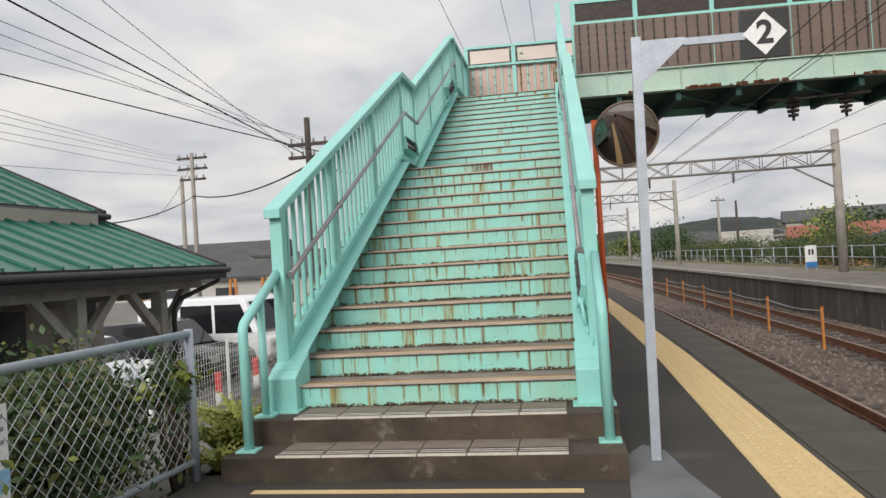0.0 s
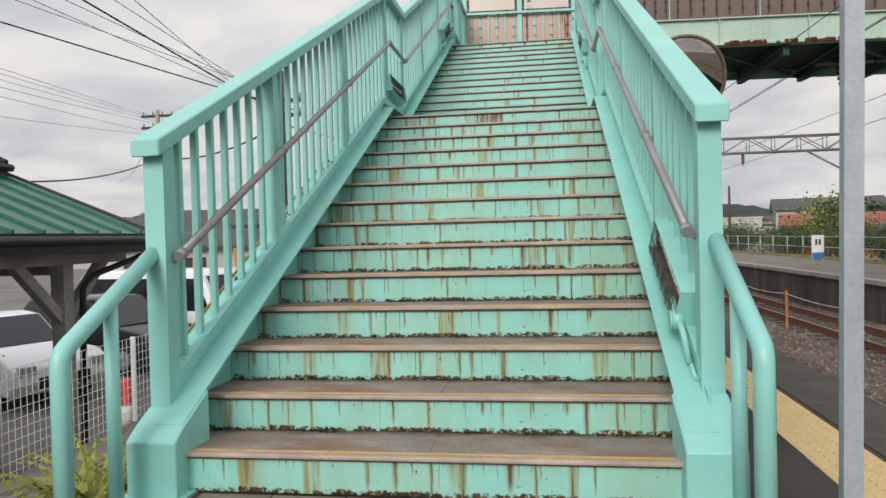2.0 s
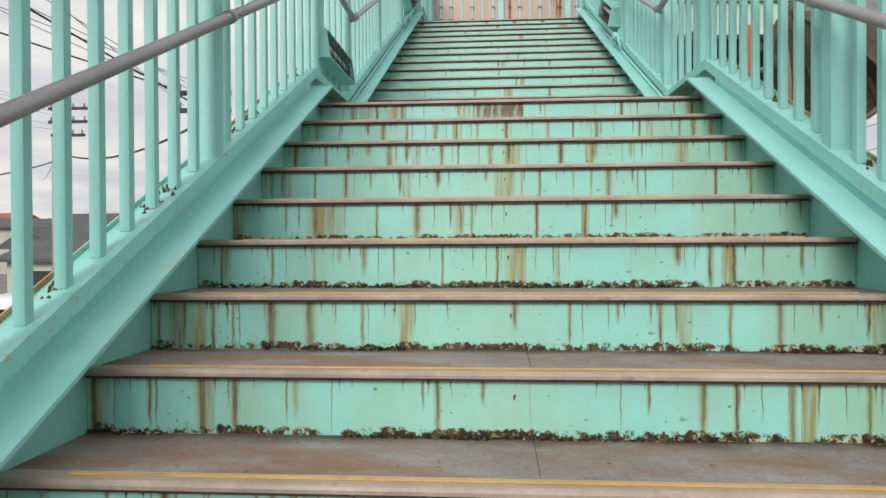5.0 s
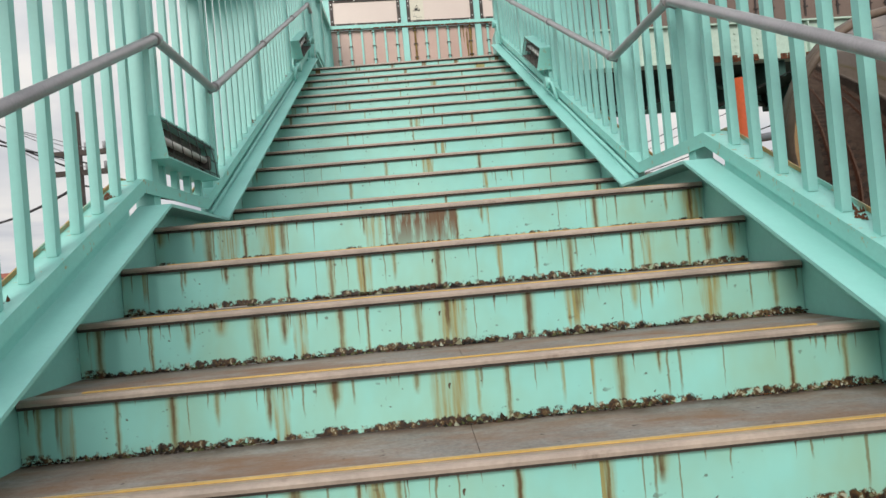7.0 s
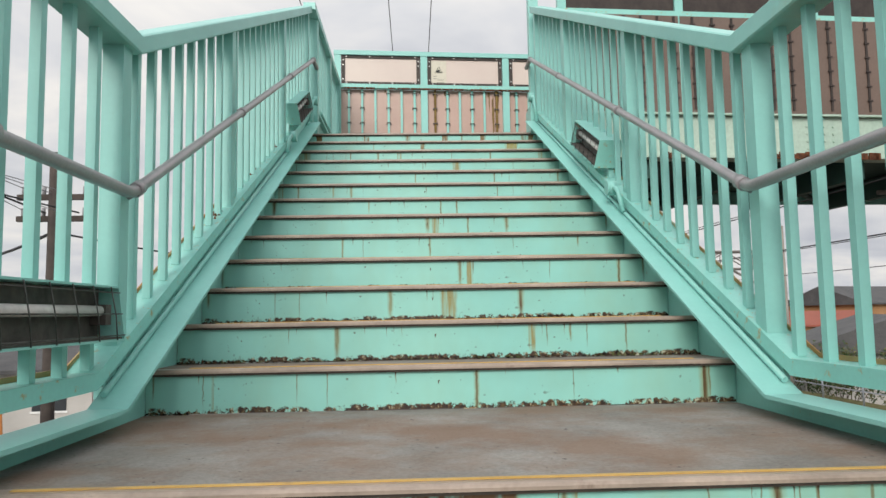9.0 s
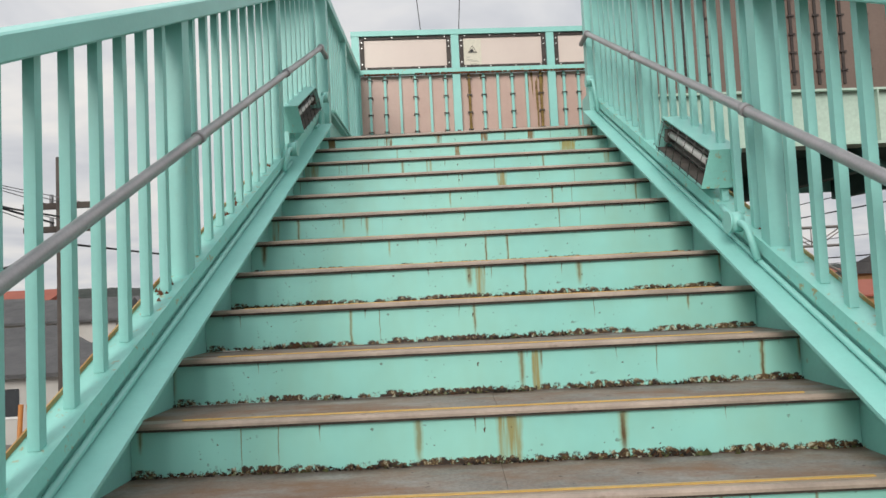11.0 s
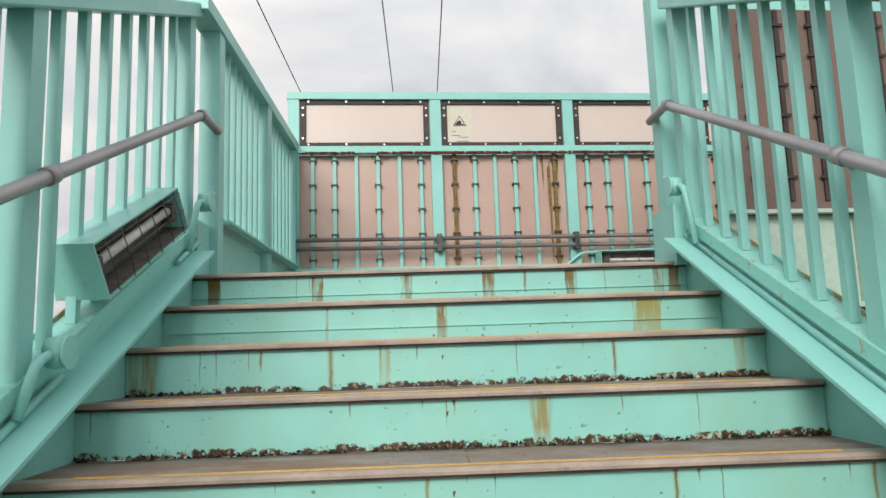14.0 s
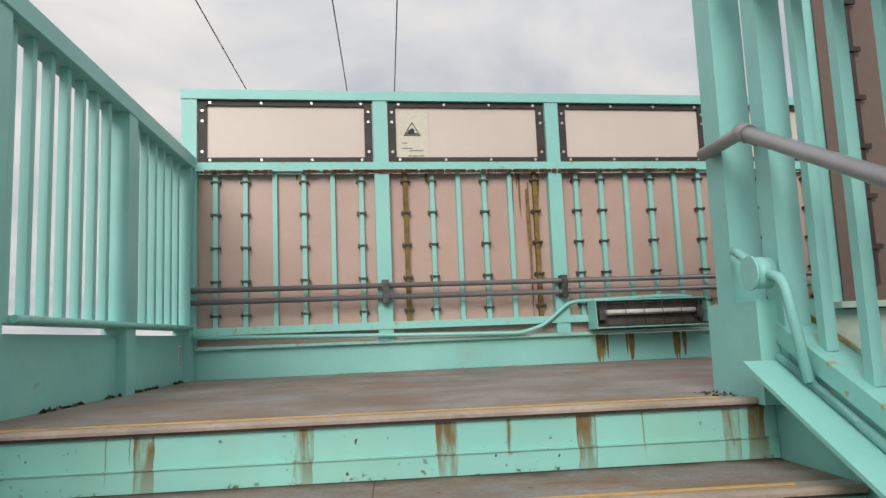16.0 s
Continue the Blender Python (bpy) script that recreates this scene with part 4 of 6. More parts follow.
# rust runs on two slats and drips on the panel below the middle rail
random.seed(31)
for x0, n, v, lo, hi in ((0.208, 7, -0.0302, 0.3, 0.9), (1.0, 6, -0.0302, 0.25, 0.9), (0.93, 5, 0.0038, 0.1, 0.5), (1.07, 4, 0.0038, 0.08, 0.4), (0.36, 3, 0.0038, 0.05, 0.2), (-0.45, 3, 0.0038, 0.05, 0.15)):
    bm = bmesh.new()
    for i in range(n):
        x = x0 + random.uniform(-1, 1) * (0.009 if v < 0 else 0.03)
        z1, ln, w = 6.03 - (random.uniform(0, 0.35) if v < 0 else 0), random.uniform(lo, hi) * 0.8, random.uniform(0.004, 0.008)
        prism(bm, [(x - w, z1), (x - w * 0.8, z1 - ln * 0.6), (x, z1 - ln), (x + w * 0.9, z1 - ln * 0.5), (x + w, z1)], "y", v - 0.0006 - 0.0002 * i, v + 0.0005)
    part("rust_run", bm, ochre, back, "ochre rust drips")
for x0, n, top in ((1.45, 7, 4.955), (1.62, 5, 4.955), (1.98, 9, 4.955)):
    bm = bmesh.new()
    for i in range(n):
        x, ln, w = x0 + random.uniform(-0.05, 0.05), random.uniform(0.14, 0.21), random.uniform(0.006, 0.018)
        prism(bm, [(x - w, top), (x - w * 0.8, top - ln * 0.6), (x, top - ln), (x + w * 0.9, top - ln * 0.5), (x + w, top)], "y", -0.0208 - 0.0002 * i, -0.0195)
    part("rust_run", bm, ochre, bridge, "ochre rust drips on the girder")
bm = bmesh.new()
for i in range(420):
    x = random.uniform(-1.05, 2.3)
    if noise.noise((x * 1.7, 5.5, 0)) < -0.12:
        continue
    w, hgt = random.uniform(0.006, 0.03), random.uniform(0.004, 0.016)
    box(bm, x, x + w, -0.072, -0.060, 6.031 - hgt, 6.034 + hgt * 0.4)
part("rust_scale", bm, rust, back, "flaking rust under the middle rail")["kind"] = "stuff"
for z in (5.305, 5.235):
    bm = bmesh.new()
    tube(bm, [(-1.10, -0.105, z), (X_END - 1, -0.105, z)], 0.016, 8)
    tagged(part("wall_pipe", bm, pipe_dark, None, "", bridge_pose), "dark grey pipe clamped along the bridge wall", "pipe", "wall pipes")
for x in (0.055, 1.185, 2.33):
    g = boxed("pipe_bracket", (x - 0.02, x + 0.02, -0.125, -0.06, 5.20, 5.34), clamp_mat, back)
bm = bmesh.new()
tube(bm, rounded([(-1.08, -0.09, 5.03), (0.9, -0.09, 4.985), (1.05, -0.09, 5.03), (1.22, -0.09, 5.17), (1.9, -0.09, 5.19), (2.05, -0.09, 5.18)], 0.06), 0.012, 8)
tagged(part("wall_conduit", bm, paint_clean, None, "", bridge_pose), "mint painted conduit along the wall foot", "conduit")
# notice
nt_ = thing("notice", "cream paper notice with a black wave symbol in a triangle", "notice", "", "", bridge_pose @ pose(0.26, -0.030, 6.27))
boxed("sheet", (-0.105, 0.105, -0.003, 0.0, -0.165, 0.165), paper, nt_)
bm = bmesh.new()
for a, b in (((-0.052, 0.0), (0.0, 0.085)), ((0.0, 0.085), (0.052, 0.0)), ((0.052, 0.0), (-0.052, 0.0))):
    tube(bm, [(a[0], -0.004, a[1]), (b[0], -0.004, b[1])], 0.003, 4)
prism(bm, [(-0.042, 0.006), (0.042, 0.006), (0.03, 0.018), (0.012, 0.016), (0.016, 0.034), (0.002, 0.05), (-0.02, 0.036)], "y", -0.0045, -0.0035)
part("wave_symbol", bm, ink, nt_)
bm = bmesh.new()
for z, x0, x1 in ((-0.05, -0.07, -0.03), (-0.085, -0.07, 0.0), (-0.10, -0.02, 0.07), (-0.135, -0.03, 0.07)):
    box(bm, x0, x1, -0.0045, -0.0035, z - 0.002, z + 0.002)
part("text_bars", bm, ink, nt_)

# near wall of the bridge, seen from outside
near = thing("bridge_near_wall", "mint framed bridge wall with brown panels above the girder", "wall", "", "structure", bridge_pose)
nposts = [1.30, 2.58, 4.12, 5.66, 7.2, 8.74, 10.28, 11.82, 13.36, 14.9]
wall_bays(near, nposts, -2.38, -1, (panel_brown, dark_frame), (5.10, 6.13, 6.60), ())
seam_p = None
for a, b in zip(nposts, nposts[1:]):
    n = 7
    for i in range(n):
        x = a + (b - a) * (i + 0.6) / n
        if seam_p is None:
            bm = bmesh.new()
            box(bm, -0.012, 0.012, -2.462, -2.452, 5.09, 6.09)
            for q in range(6):
                box(bm, -0.03, 0.03, -2.470, -2.462, 5.2 + 0.16 * q, 5.215 + 0.16 * q)
            seam_p = part("cover_strip", bm, dark_frame, near, "", pose(x, 0, 0))
        else:
            again(seam_p, "cover_strip", pose(x, 0, 0), near)
boxed("lower_plate", (1.25, 15.0, -2.40, -2.38, 5.03, 5.085), paint_old, near)
boxed("corner_post", (1.11, 1.21, 10.02, 10.13, DECK - 0.05, 6.62), paint_clean, None, None, 0.006)
tagged(bpy.data.objects["corner_post"], "mint steel corner post at the stair head", "post", "", "structure")
boxed("head_block", (1.07, 1.24, 9.825, 10.12, DECK - 0.02, DECK + 0.26), paint_clean, None, None, 0.006)
tagged(bpy.data.objects["head_block"], "mint painted steel box at the stair head", "steel box", "", "structure")

# deck railing
g = thing("deck_railing", "mint green steel railing with square balusters over a kick plate", "railing")
xd = -1.125
boxed("top_rail", (xd - 0.06, xd + 0.06, Y_TOP - 0.03, WALL_Y - 0.09, 6.05, 6.12), paint_clean, g, None, 0.006)
boxed("bottom_rail", (xd - 0.045, xd + 0.045, 10.12, WALL_Y - 0.09, 5.075, 5.10), paint_foot, g)
boxed("kick_plate", (xd - 0.01, xd + 0.01, Y_TOP + 0.02, WALL_Y - 0.07, DECK - 0.1, 5.045), paint, g)
boxed("post", (xd - 0.05, xd + 0.05, 10.08, 10.17, DECK - 0.05, 6.06), paint_clean, g)
boxed("post", (xd - 0.055, xd + 0.055, 11.17, 11.28, DECK - 0.05, 6.06), paint_clean, g)
boxed("post", (xd - 0.05, xd + 0.05, WALL_Y - 0.20, WALL_Y - 0.10, DECK - 0.05, 6.06), paint_clean, g)
bal = None
for a, b, n in ((10.12, 11.18, 7), (11.27, 12.2, 6)):
    for i in range(n):
        y = a + (b - a) * (i + 1) / (n + 1)
        if bal is None:
            bm = bmesh.new()
            box(bm, -0.016, 0.016, -0.016, 0.016, 0, 0.95)
            bal = part("baluster", bm, paint_clean, g, "", pose(xd, y, 5.10))
        else:
            again(bal, "baluster", pose(xd, y, 5.10), g)

bm = bmesh.new()
tube(bm, [(xd + 0.068, 10.2, 5.088), (xd + 0.068, 11.2, 5.086), (xd + 0.068, 12.16, 5.088)], 0.013, 8)
tagged(part("deck_conduit", bm, paint_foot), "mint painted conduit along the deck railing foot", "conduit")
g = thing("sticker", "small white label strip with dark bars on the kick plate", "label", "", "", pose(xd + 0.0105, 12.12, 4.93))
boxed("sheet", (0.0, 0.0015, -0.022, 0.022, -0.06, 0.06), white_paint, g)
bm = bmesh.new()
for i in range(8):
    box(bm, 0.0015, 0.002, -0.016, 0.016, -0.052 + 0.0135 * i, -0.046 + 0.0135 * i)
part("text_bars", bm, ink, g)

# grime along the foot of each riser
random.seed(11)
verts, faces = [], []


def crumb(c, r):
    k = len(verts)
    for i in range(4):
        a = i * math.pi / 2 + random.random()
        verts.append((c[0] + r * math.cos(a) * random.uniform(0.5, 1.4), c[1] + r * 0.6 * math.sin(a), c[2] + random.uniform(-0.2, 0.2) * r))
    verts.append((c[0] + random.uniform(-0.5, 0.5) * r, c[1], c[2] + r * random.uniform(0.5, 1.3)))
    for i in range(4):
        faces.append((k + i, k + (i + 1) % 4, k + 4))


for k in range(2, 26):
    y, z = nose_y(k) + 0.004, nose_z(k - 1)
    dens = 0.3 if k == 15 else 1.0
    x = -W2
    while x < W2:
        x += random.uniform(0.002, 0.008)
        if noise.noise((x * 2.1, k * 7.3, 0.0)) + 0.25 * noise.noise((x * 11, k * 3.3, 0)) > (-0.16 if dens == 1 else 0.25):
            heap = noise.noise((x * 3.3, k * 5.1, 9))
            r = random.uniform(0.003, 0.0095) * (1.0 if heap < 0.0 else 1.0 + 1.6 * heap)
            crumb((x, y - random.uniform(0, 0.010 + 0.02 * max(0, heap)), z - 0.003 + (random.uniform(0, 0.008) if random.random() < 0.4 else 0)), r)
for i in range(260):
    y = 9.95 + 2.2 * i / 260
    if noise.noise((y * 3.0, 1.7, 4.0)) > -0.1:
        crumb((-1.105 + random.uniform(0, 0.012), y, DECK - 0.006), random.uniform(0.006, 0.018))
for i in range(330):
    x = -1.1 + 3.0 * i / 330
    if noise.noise((x * 3.0, 8.7, 4.0)) > 0.0:
        crumb((x, WALL_Y + x * SKEW - 0.03 - random.uniform(0, 0.012), DECK - 0.006), random.uniform(0.003, 0.008))
for i in range(70):
    crumb((random.uniform(0.99, 1.065), random.uniform(9.9, 10.12), DECK - 0.006), random.uniform(0.003, 0.010))
me = bpy.data.meshes.new("grime")
me.from_pydata(verts, [], faces)
me.materials.append(grime)
tagged(new("grime", me), "dark rust flakes and moss along the riser feet", "grime", "", "stuff")

# ---- platform things ----
tact = thing("tactile_paving", "yellow tactile paving strip along the platform", "tactile paving", "", "structure")
tp = None
for i in range(110):
    y = -7 + 0.4 * i
    m = pose(track_x(2.21, y), y, 0)
    if tp is None:
        bm = bmesh.new()
        box(bm, -0.20, 0.20, 0.003, 0.397, -0.01, 0.008)
        for a in range(5):
            for b in range(5):
                x0, y0 = -0.16 + 0.08 * a, 0.04 + 0.08 * b
                box(bm, x0 - 0.014, x0 + 0.014, y0 - 0.014, y0 + 0.014, 0.008, 0.013)
        tp = part("tactile_tile", bm, tactile_mat, tact, "", m)
    else:
        again(tp, "tactile_tile", m, tact)
es = thing("edge_slabs", "worn concrete edge slabs of the platform with open joints", "paving", "", "structure")
sp = None
for i in range(60):
    y = -6 + 0.9 * i
    m = pose(track_x(2.74, y), y, 0)
    if sp is None:
        bm = bmesh.new()
        box(bm, -0.28, 0.28, 0.006, 0.894, -0.05, 0.006)
        bevel(bm, 0.006, 1)
        sp = part("edge_slab", bm, edge_stone, es, "", m)
    else:
        again(sp, "edge_slab", m, es)
bm = bmesh.new()
prism(bm, [(1.22, -1.5), (1.30, -0.2), (1.42, 0.05), (1.55, -0.1), (1.62, -0.6), (1.75, -1.2), (1.6, -1.9), (1.3, -1.9)], "z", -0.01, 0.004)
tagged(part("asphalt_patch", bm, patch_mat), "pale grey patch of fresh mortar on the asphalt", "patch", "", "structure")
boxed("drain_mark", (-1.0, 1.0, -0.92, -0.86, -0.01, 0.004), tactile_mat)
tagged(bpy.data.objects["drain_mark"], "worn yellow painted line on the asphalt", "line", "", "structure")

# platform number sign
g = thing("platform_sign", "grey steel post with black board and white number diamond", "sign", "", "", pose(1.468, -0.31, 0, 0, 0.9, 0))
boxed("post", (-0.03, 0.03, -0.02, 0.02, 0, 2.70), galv, g, None, 0.004)
boxed("arm", (0.0, 0.66, -0.015, 0.015, 2.62, 2.665), galv, g, None, 0.004)
bm = bmesh.new()
prism(bm, [(0.03, 2.67), (0.30, 2.67), (0.30, 2.64), (0.06, 2.42), (0.03, 2.42)], "y", -0.024, -0.016)
part("gusset", bm, galv, g)
board = boxed("board", (0.63, 0.92, -0.012, 0.012, 2.50, 2.80), sign_black, g, None, 0.004, "black square board")
bm = bmesh.new()
prism(bm, [(0.775, 2.515), (0.905, 2.65), (0.775, 2.785), (0.645, 2.65)], "y", -0.016, -0.013)
part("diamond", bm, white_paint, board)
fc = bpy.data.curves.new("digit", "FONT")
fc.body, fc.size, fc.align_x, fc.align_y, fc.extrude, fc.offset = "2", 0.20, "CENTER", "CENTER", 0.001, 0.006
tmp = bpy.data.objects.new("digit_curve", fc)
scene.collection.objects.link(tmp)
bpy.context.view_layer.update()
me = bpy.data.meshes.new_from_object(tmp.evaluated_get(bpy.context.evaluated_depsgraph_get()))
bpy.data.objects.remove(tmp)
me.materials.clear()
me.materials.append(ink)
dg = new("digit", me)
dg.parent = board
dg.matrix_basis = pose(0.775, -0.018, 2.65, 90, 0, 0)

# traffic mirror
g = thing("mirror_pole", "round convex platform mirror with a brown rim on an orange pole", "mirror", "", "", pose(1.485, 4.86, 0))
bm = bmesh.new()
tube(bm, [(0, 0, 0), (0, 0, 3.13)], 0.038, 14)
part("pole", bm, orange, g)
mp = pose(0.38, -0.41, 2.84, 20, 0, 8)
bm = bmesh.new()
R0, RC = 0.405, 1.25
rings = []
for i in range(1, 11):
    r = R0 * i / 10
    d = math.sqrt(RC * RC - r * r) - math.sqrt(RC * RC - R0 * R0)
    rings.append([bm.verts.new((r * math.cos(a), -d, r * math.sin(a))) for a in (2 * math.pi * k / 40 for k in range(40))])
c0 = bm.verts.new((0, -(RC - math.sqrt(RC * RC - R0 * R0)), 0))
for k in range(40):
    bm.faces.new((c0, rings[0][k], rings[0][(k + 1) % 40]))
for a, b in zip(rings, rings[1:]):
    for k in range(40):
        bm.faces.new((a[k], b[k], b[(k + 1) % 40], a[(k + 1) % 40]))
bmesh.ops.recalc_face_normals(bm, faces=bm.faces)
for f in bm.faces:
    f.smooth = True
face = part("mirror_face", bm, mirror_mat, g, "convex mirror glass", mp)
bm = bmesh.new()
pts = [(0.415 * math.cos(a), 0.0, 0.415 * math.sin(a)) for a in (2 * math.pi * k / 40 for k in range(41))]
tube(bm, pts, 0.017, 8, False)
disc(bm, (0, 0.05, 0), 0.41, "y", 0.05, 32)
part("rim", bm, mottled("brown_mirror_rim", (0.10, 0.07, 0.05), (0.16, 0.11, 0.08), 8, 0.6), g, "weathered brown rim and back", mp)
bm = bmesh.new()
tube(bm, [(0, 0, 2.84), (0.36, -0.34, 2.84)], 0.02, 8)
part("arm", bm, galv, g)

# chain-link fence
FX = (-1.50, -0.66)
g = thing("chain_link_fence", "galvanised chain-link fence with a pipe frame beside the platform", "fence")
fd = Vector((-0.09, -1.0, 0)).normalized()


def fp(s, z):
    return (FX[0] + fd.x * s, FX[1] + fd.y * s, z)


bm = bmesh.new()
tube(bm, [fp(-0.02, 0.97), fp(5.2, 0.97)], 0.026, 10)
part("top_pipe", bm, galv, g)
bm = bmesh.new()
tube(bm, [fp(0, 0.13), fp(5.2, 0.13)], 0.022, 8)
part("bottom_pipe", bm, galv, g)
for s in (0.0, 1.9, 3.8, 5.2):
    bm = bmesh.new()
    tube(bm, [fp(s, 0.0), fp(s, 1.0)], 0.03, 10)
    part("post", bm, galv, g)
bm = bmesh.new()
dz, pitch = 0.84, 0.088
for i in range(-10, 60):
    s0 = i * pitch
    for up in (1, -1):
        pts = []
        for q in range(2):
            s = s0 + q * dz * 0.9
            z = 0.13 + dz * (q if up > 0 else 1 - q)
            pts.append((s, z))
        (sa, za), (sb, zb) = pts
        if sb < 0.02 or sa > 5.18:
            continue
        if sa < 0.02:
            za += (zb - za) * (0.02 - sa) / (sb - sa)
            sa = 0.02
        if sb > 5.18:
            zb = za + (zb - za) * (5.18 - sa) / (sb - sa)
            sb = 5.18
        o = 0.003 * up
        tube(bm, [(fp(sa, za)[0] + o, fp(sa, za)[1], za), (fp(sb, zb)[0] + o, fp(sb, zb)[1], zb)], 0.0025, 4, False)
part("wire_mesh", bm, mesh_wire, g, "diamond wire mesh")
g = thing("fence_notice", "white notice sheet with a blue picture tied to the fence", "notice", "", "", pose(*fp(1.62, 0.6), 0, 0, 95))
boxed("sheet", (-0.20, 0.20, -0.035, -0.031, -0.28, 0.215), white_paint, g)
bm = bmesh.new()
prism(bm, [(-0.2, -0.19), (0.2, -0.19), (0.2, -0.07), (0.1, -0.10), (0.02, -0.05), (-0.06, -0.11), (-0.2, -0.06)], "y", -0.038, -0.036)
part("blue_picture", bm, mottled("pale_blue_print", (0.25, 0.45, 0.68), (0.4, 0.6, 0.8), 12, 0.6), g)
bm = bmesh.new()
for i in range(3):
    box(bm, -0.17, 0.17, -0.038, -0.036, 0.15 - 0.06 * i, 0.17 - 0.06 * i)
part("text_bars", bm, wire_grey, g)


# ---- plants ----
def leaves(bm, centre, radii, n, size, squash=1.0, rnd=random):
    """Many small folded leaves in clumps around a centre, with gaps."""
    clumps = []
    for i in range(max(6, n // 60)):
        a, e = rnd.uniform(0, 2 * math.pi), rnd.uniform(-0.5, 1.0)
        k = rnd.uniform(0.35, 1.0)
        clumps.append(Vector((centre[0] + radii[0] * k * math.cos(a) * math.cos(e), centre[1] + radii[1] * k * math.sin(a) * math.cos(e), centre[2] + radii[2] * k * math.sin(e))))
    for i in range(n):
        c = rnd.choice(clumps)
        spread = min(radii) * 0.42
        p = c + Vector((rnd.gauss(0, spread), rnd.gauss(0, spread), rnd.gauss(0, spread * 0.8)))
        d = Vector((rnd.uniform(-1, 1), rnd.uniform(-1, 1), rnd.uniform(-0.4, 0.9))).normalized()
        u = d.orthogonal().normalized()
        u.rotate(Matrix.Rotation(rnd.uniform(0, 6.28), 3, d))
        s = size * rnd.uniform(0.6, 1.4)
        v = d.cross(u)
        a = bm.verts.new(p)
        b = bm.verts.new(p + u * s * 0.5 + v * s * 0.28)
        t = bm.verts.new(p + u * s)
        e = bm.verts.new(p + u * s * 0.5 - v * s * 0.28)
        bm.faces.new((a, b, t))
        bm.faces.new((a, t, e))


def bush(name, label, centre, radii, n, size, mats, ground):
    rnd = random.Random(int(centre[0] * 100) + int(centre[1] * 10))
    g = thing(name, label, "shrub", "", "", pose(centre[0], centre[1], ground))
    bm = bmesh.new()
    hgt = centre[2] - ground
    for i in range(9):
        a = rnd.uniform(0, 6.28)
        e = Vector((radii[0] * 0.8 * math.cos(a), radii[1] * 0.8 * math.sin(a), hgt + radii[2] * rnd.uniform(-0.3, 0.7)))
        mid = e * 0.5 + Vector((rnd.uniform(-0.08, 0.08), rnd.uniform(-0.08, 0.08), 0.1 * hgt))
        tube(bm, [(e.x * 0.05, e.y * 0.05, -0.02), tuple(mid), tuple(e)], [0.022, 0.014, 0.005], 6)
    part("branchwork", bm, bark, g)
    for j, mt in enumerate(mats):
        bm = bmesh.new()
        leaves(bm, (0, 0, hgt), radii, n // len(mats), size, 1, rnd)
        part("foliage", bm, mt, g)
    return g


def tree(x, y, z0, h, r, mats, n=1400, size=0.28):
    rnd = random.Random(int(x * 7 + y * 3))
    g = thing("tree", "broadleaf tree with an uneven dark green crown", "tree", "trees", "", pose(x, y, z0))
    bm = bmesh.new()
    tube(bm, [(0, 0, -0.1), (0.05 * h, 0, 0.35 * h), (0.02 * h, 0.03 * h, 0.8 * h)], [0.05 * h * 0.6, 0.04 * h * 0.6, 0.008 * h], 8)
    for i in range(7):
        a = rnd.uniform(0, 6.28)
        tube(bm, [(0.04 * h, 0, h * (0.3 + 0.05 * i)), (0.5 * r * math.cos(a), 0.5 * r * math.sin(a), h * (0.45 + 0.05 * i)), (0.85 * r * math.cos(a), 0.85 * r * math.sin(a), h * (0.5 + 0.06 * i))], [0.02 * h * 0.7, 0.012 * h * 0.7, 0.003 * h], 6)
    part("trunk", bm, bark, g)
    for mt in mats:
        bm = bmesh.new()
        leaves(bm, (0, 0, 0.66 * h), (r, r, 0.36 * h), n // len(mats), size, 1, rnd)
        part("crown", bm, mt, g)
    return g


bush("hedge_shrub", "dense dark green shrub behind the chain-link fence", (-2.15, -1.35, 0.32), (0.40, 0.95, 0.5), 13000, 0.055, (leaf_dark, leaf_olive, leaf_dark), GROUND)
bush("hedge_shrub", "dark green shrub with yellowing twigs at the fence", (-2.15, -2.7, 0.3), (0.4, 1.0, 0.5), 9000, 0.06, (leaf_dark, leaf_light), GROUND)
bush("vine", "yellow green vine leaves on the fence post", (-1.60, -0.72, 0.6), (0.10, 0.22, 0.36), 420, 0.075, (leaf_light, leaf_dark), -0.1)
bush("roadside_shrub", "pink-berried shrub beside the station wall", (-3.9, 1.0, 0.3), (0.5, 0.6, 0.45), 1800, 0.055, (leaf_dark, leaf_light), GROUND)
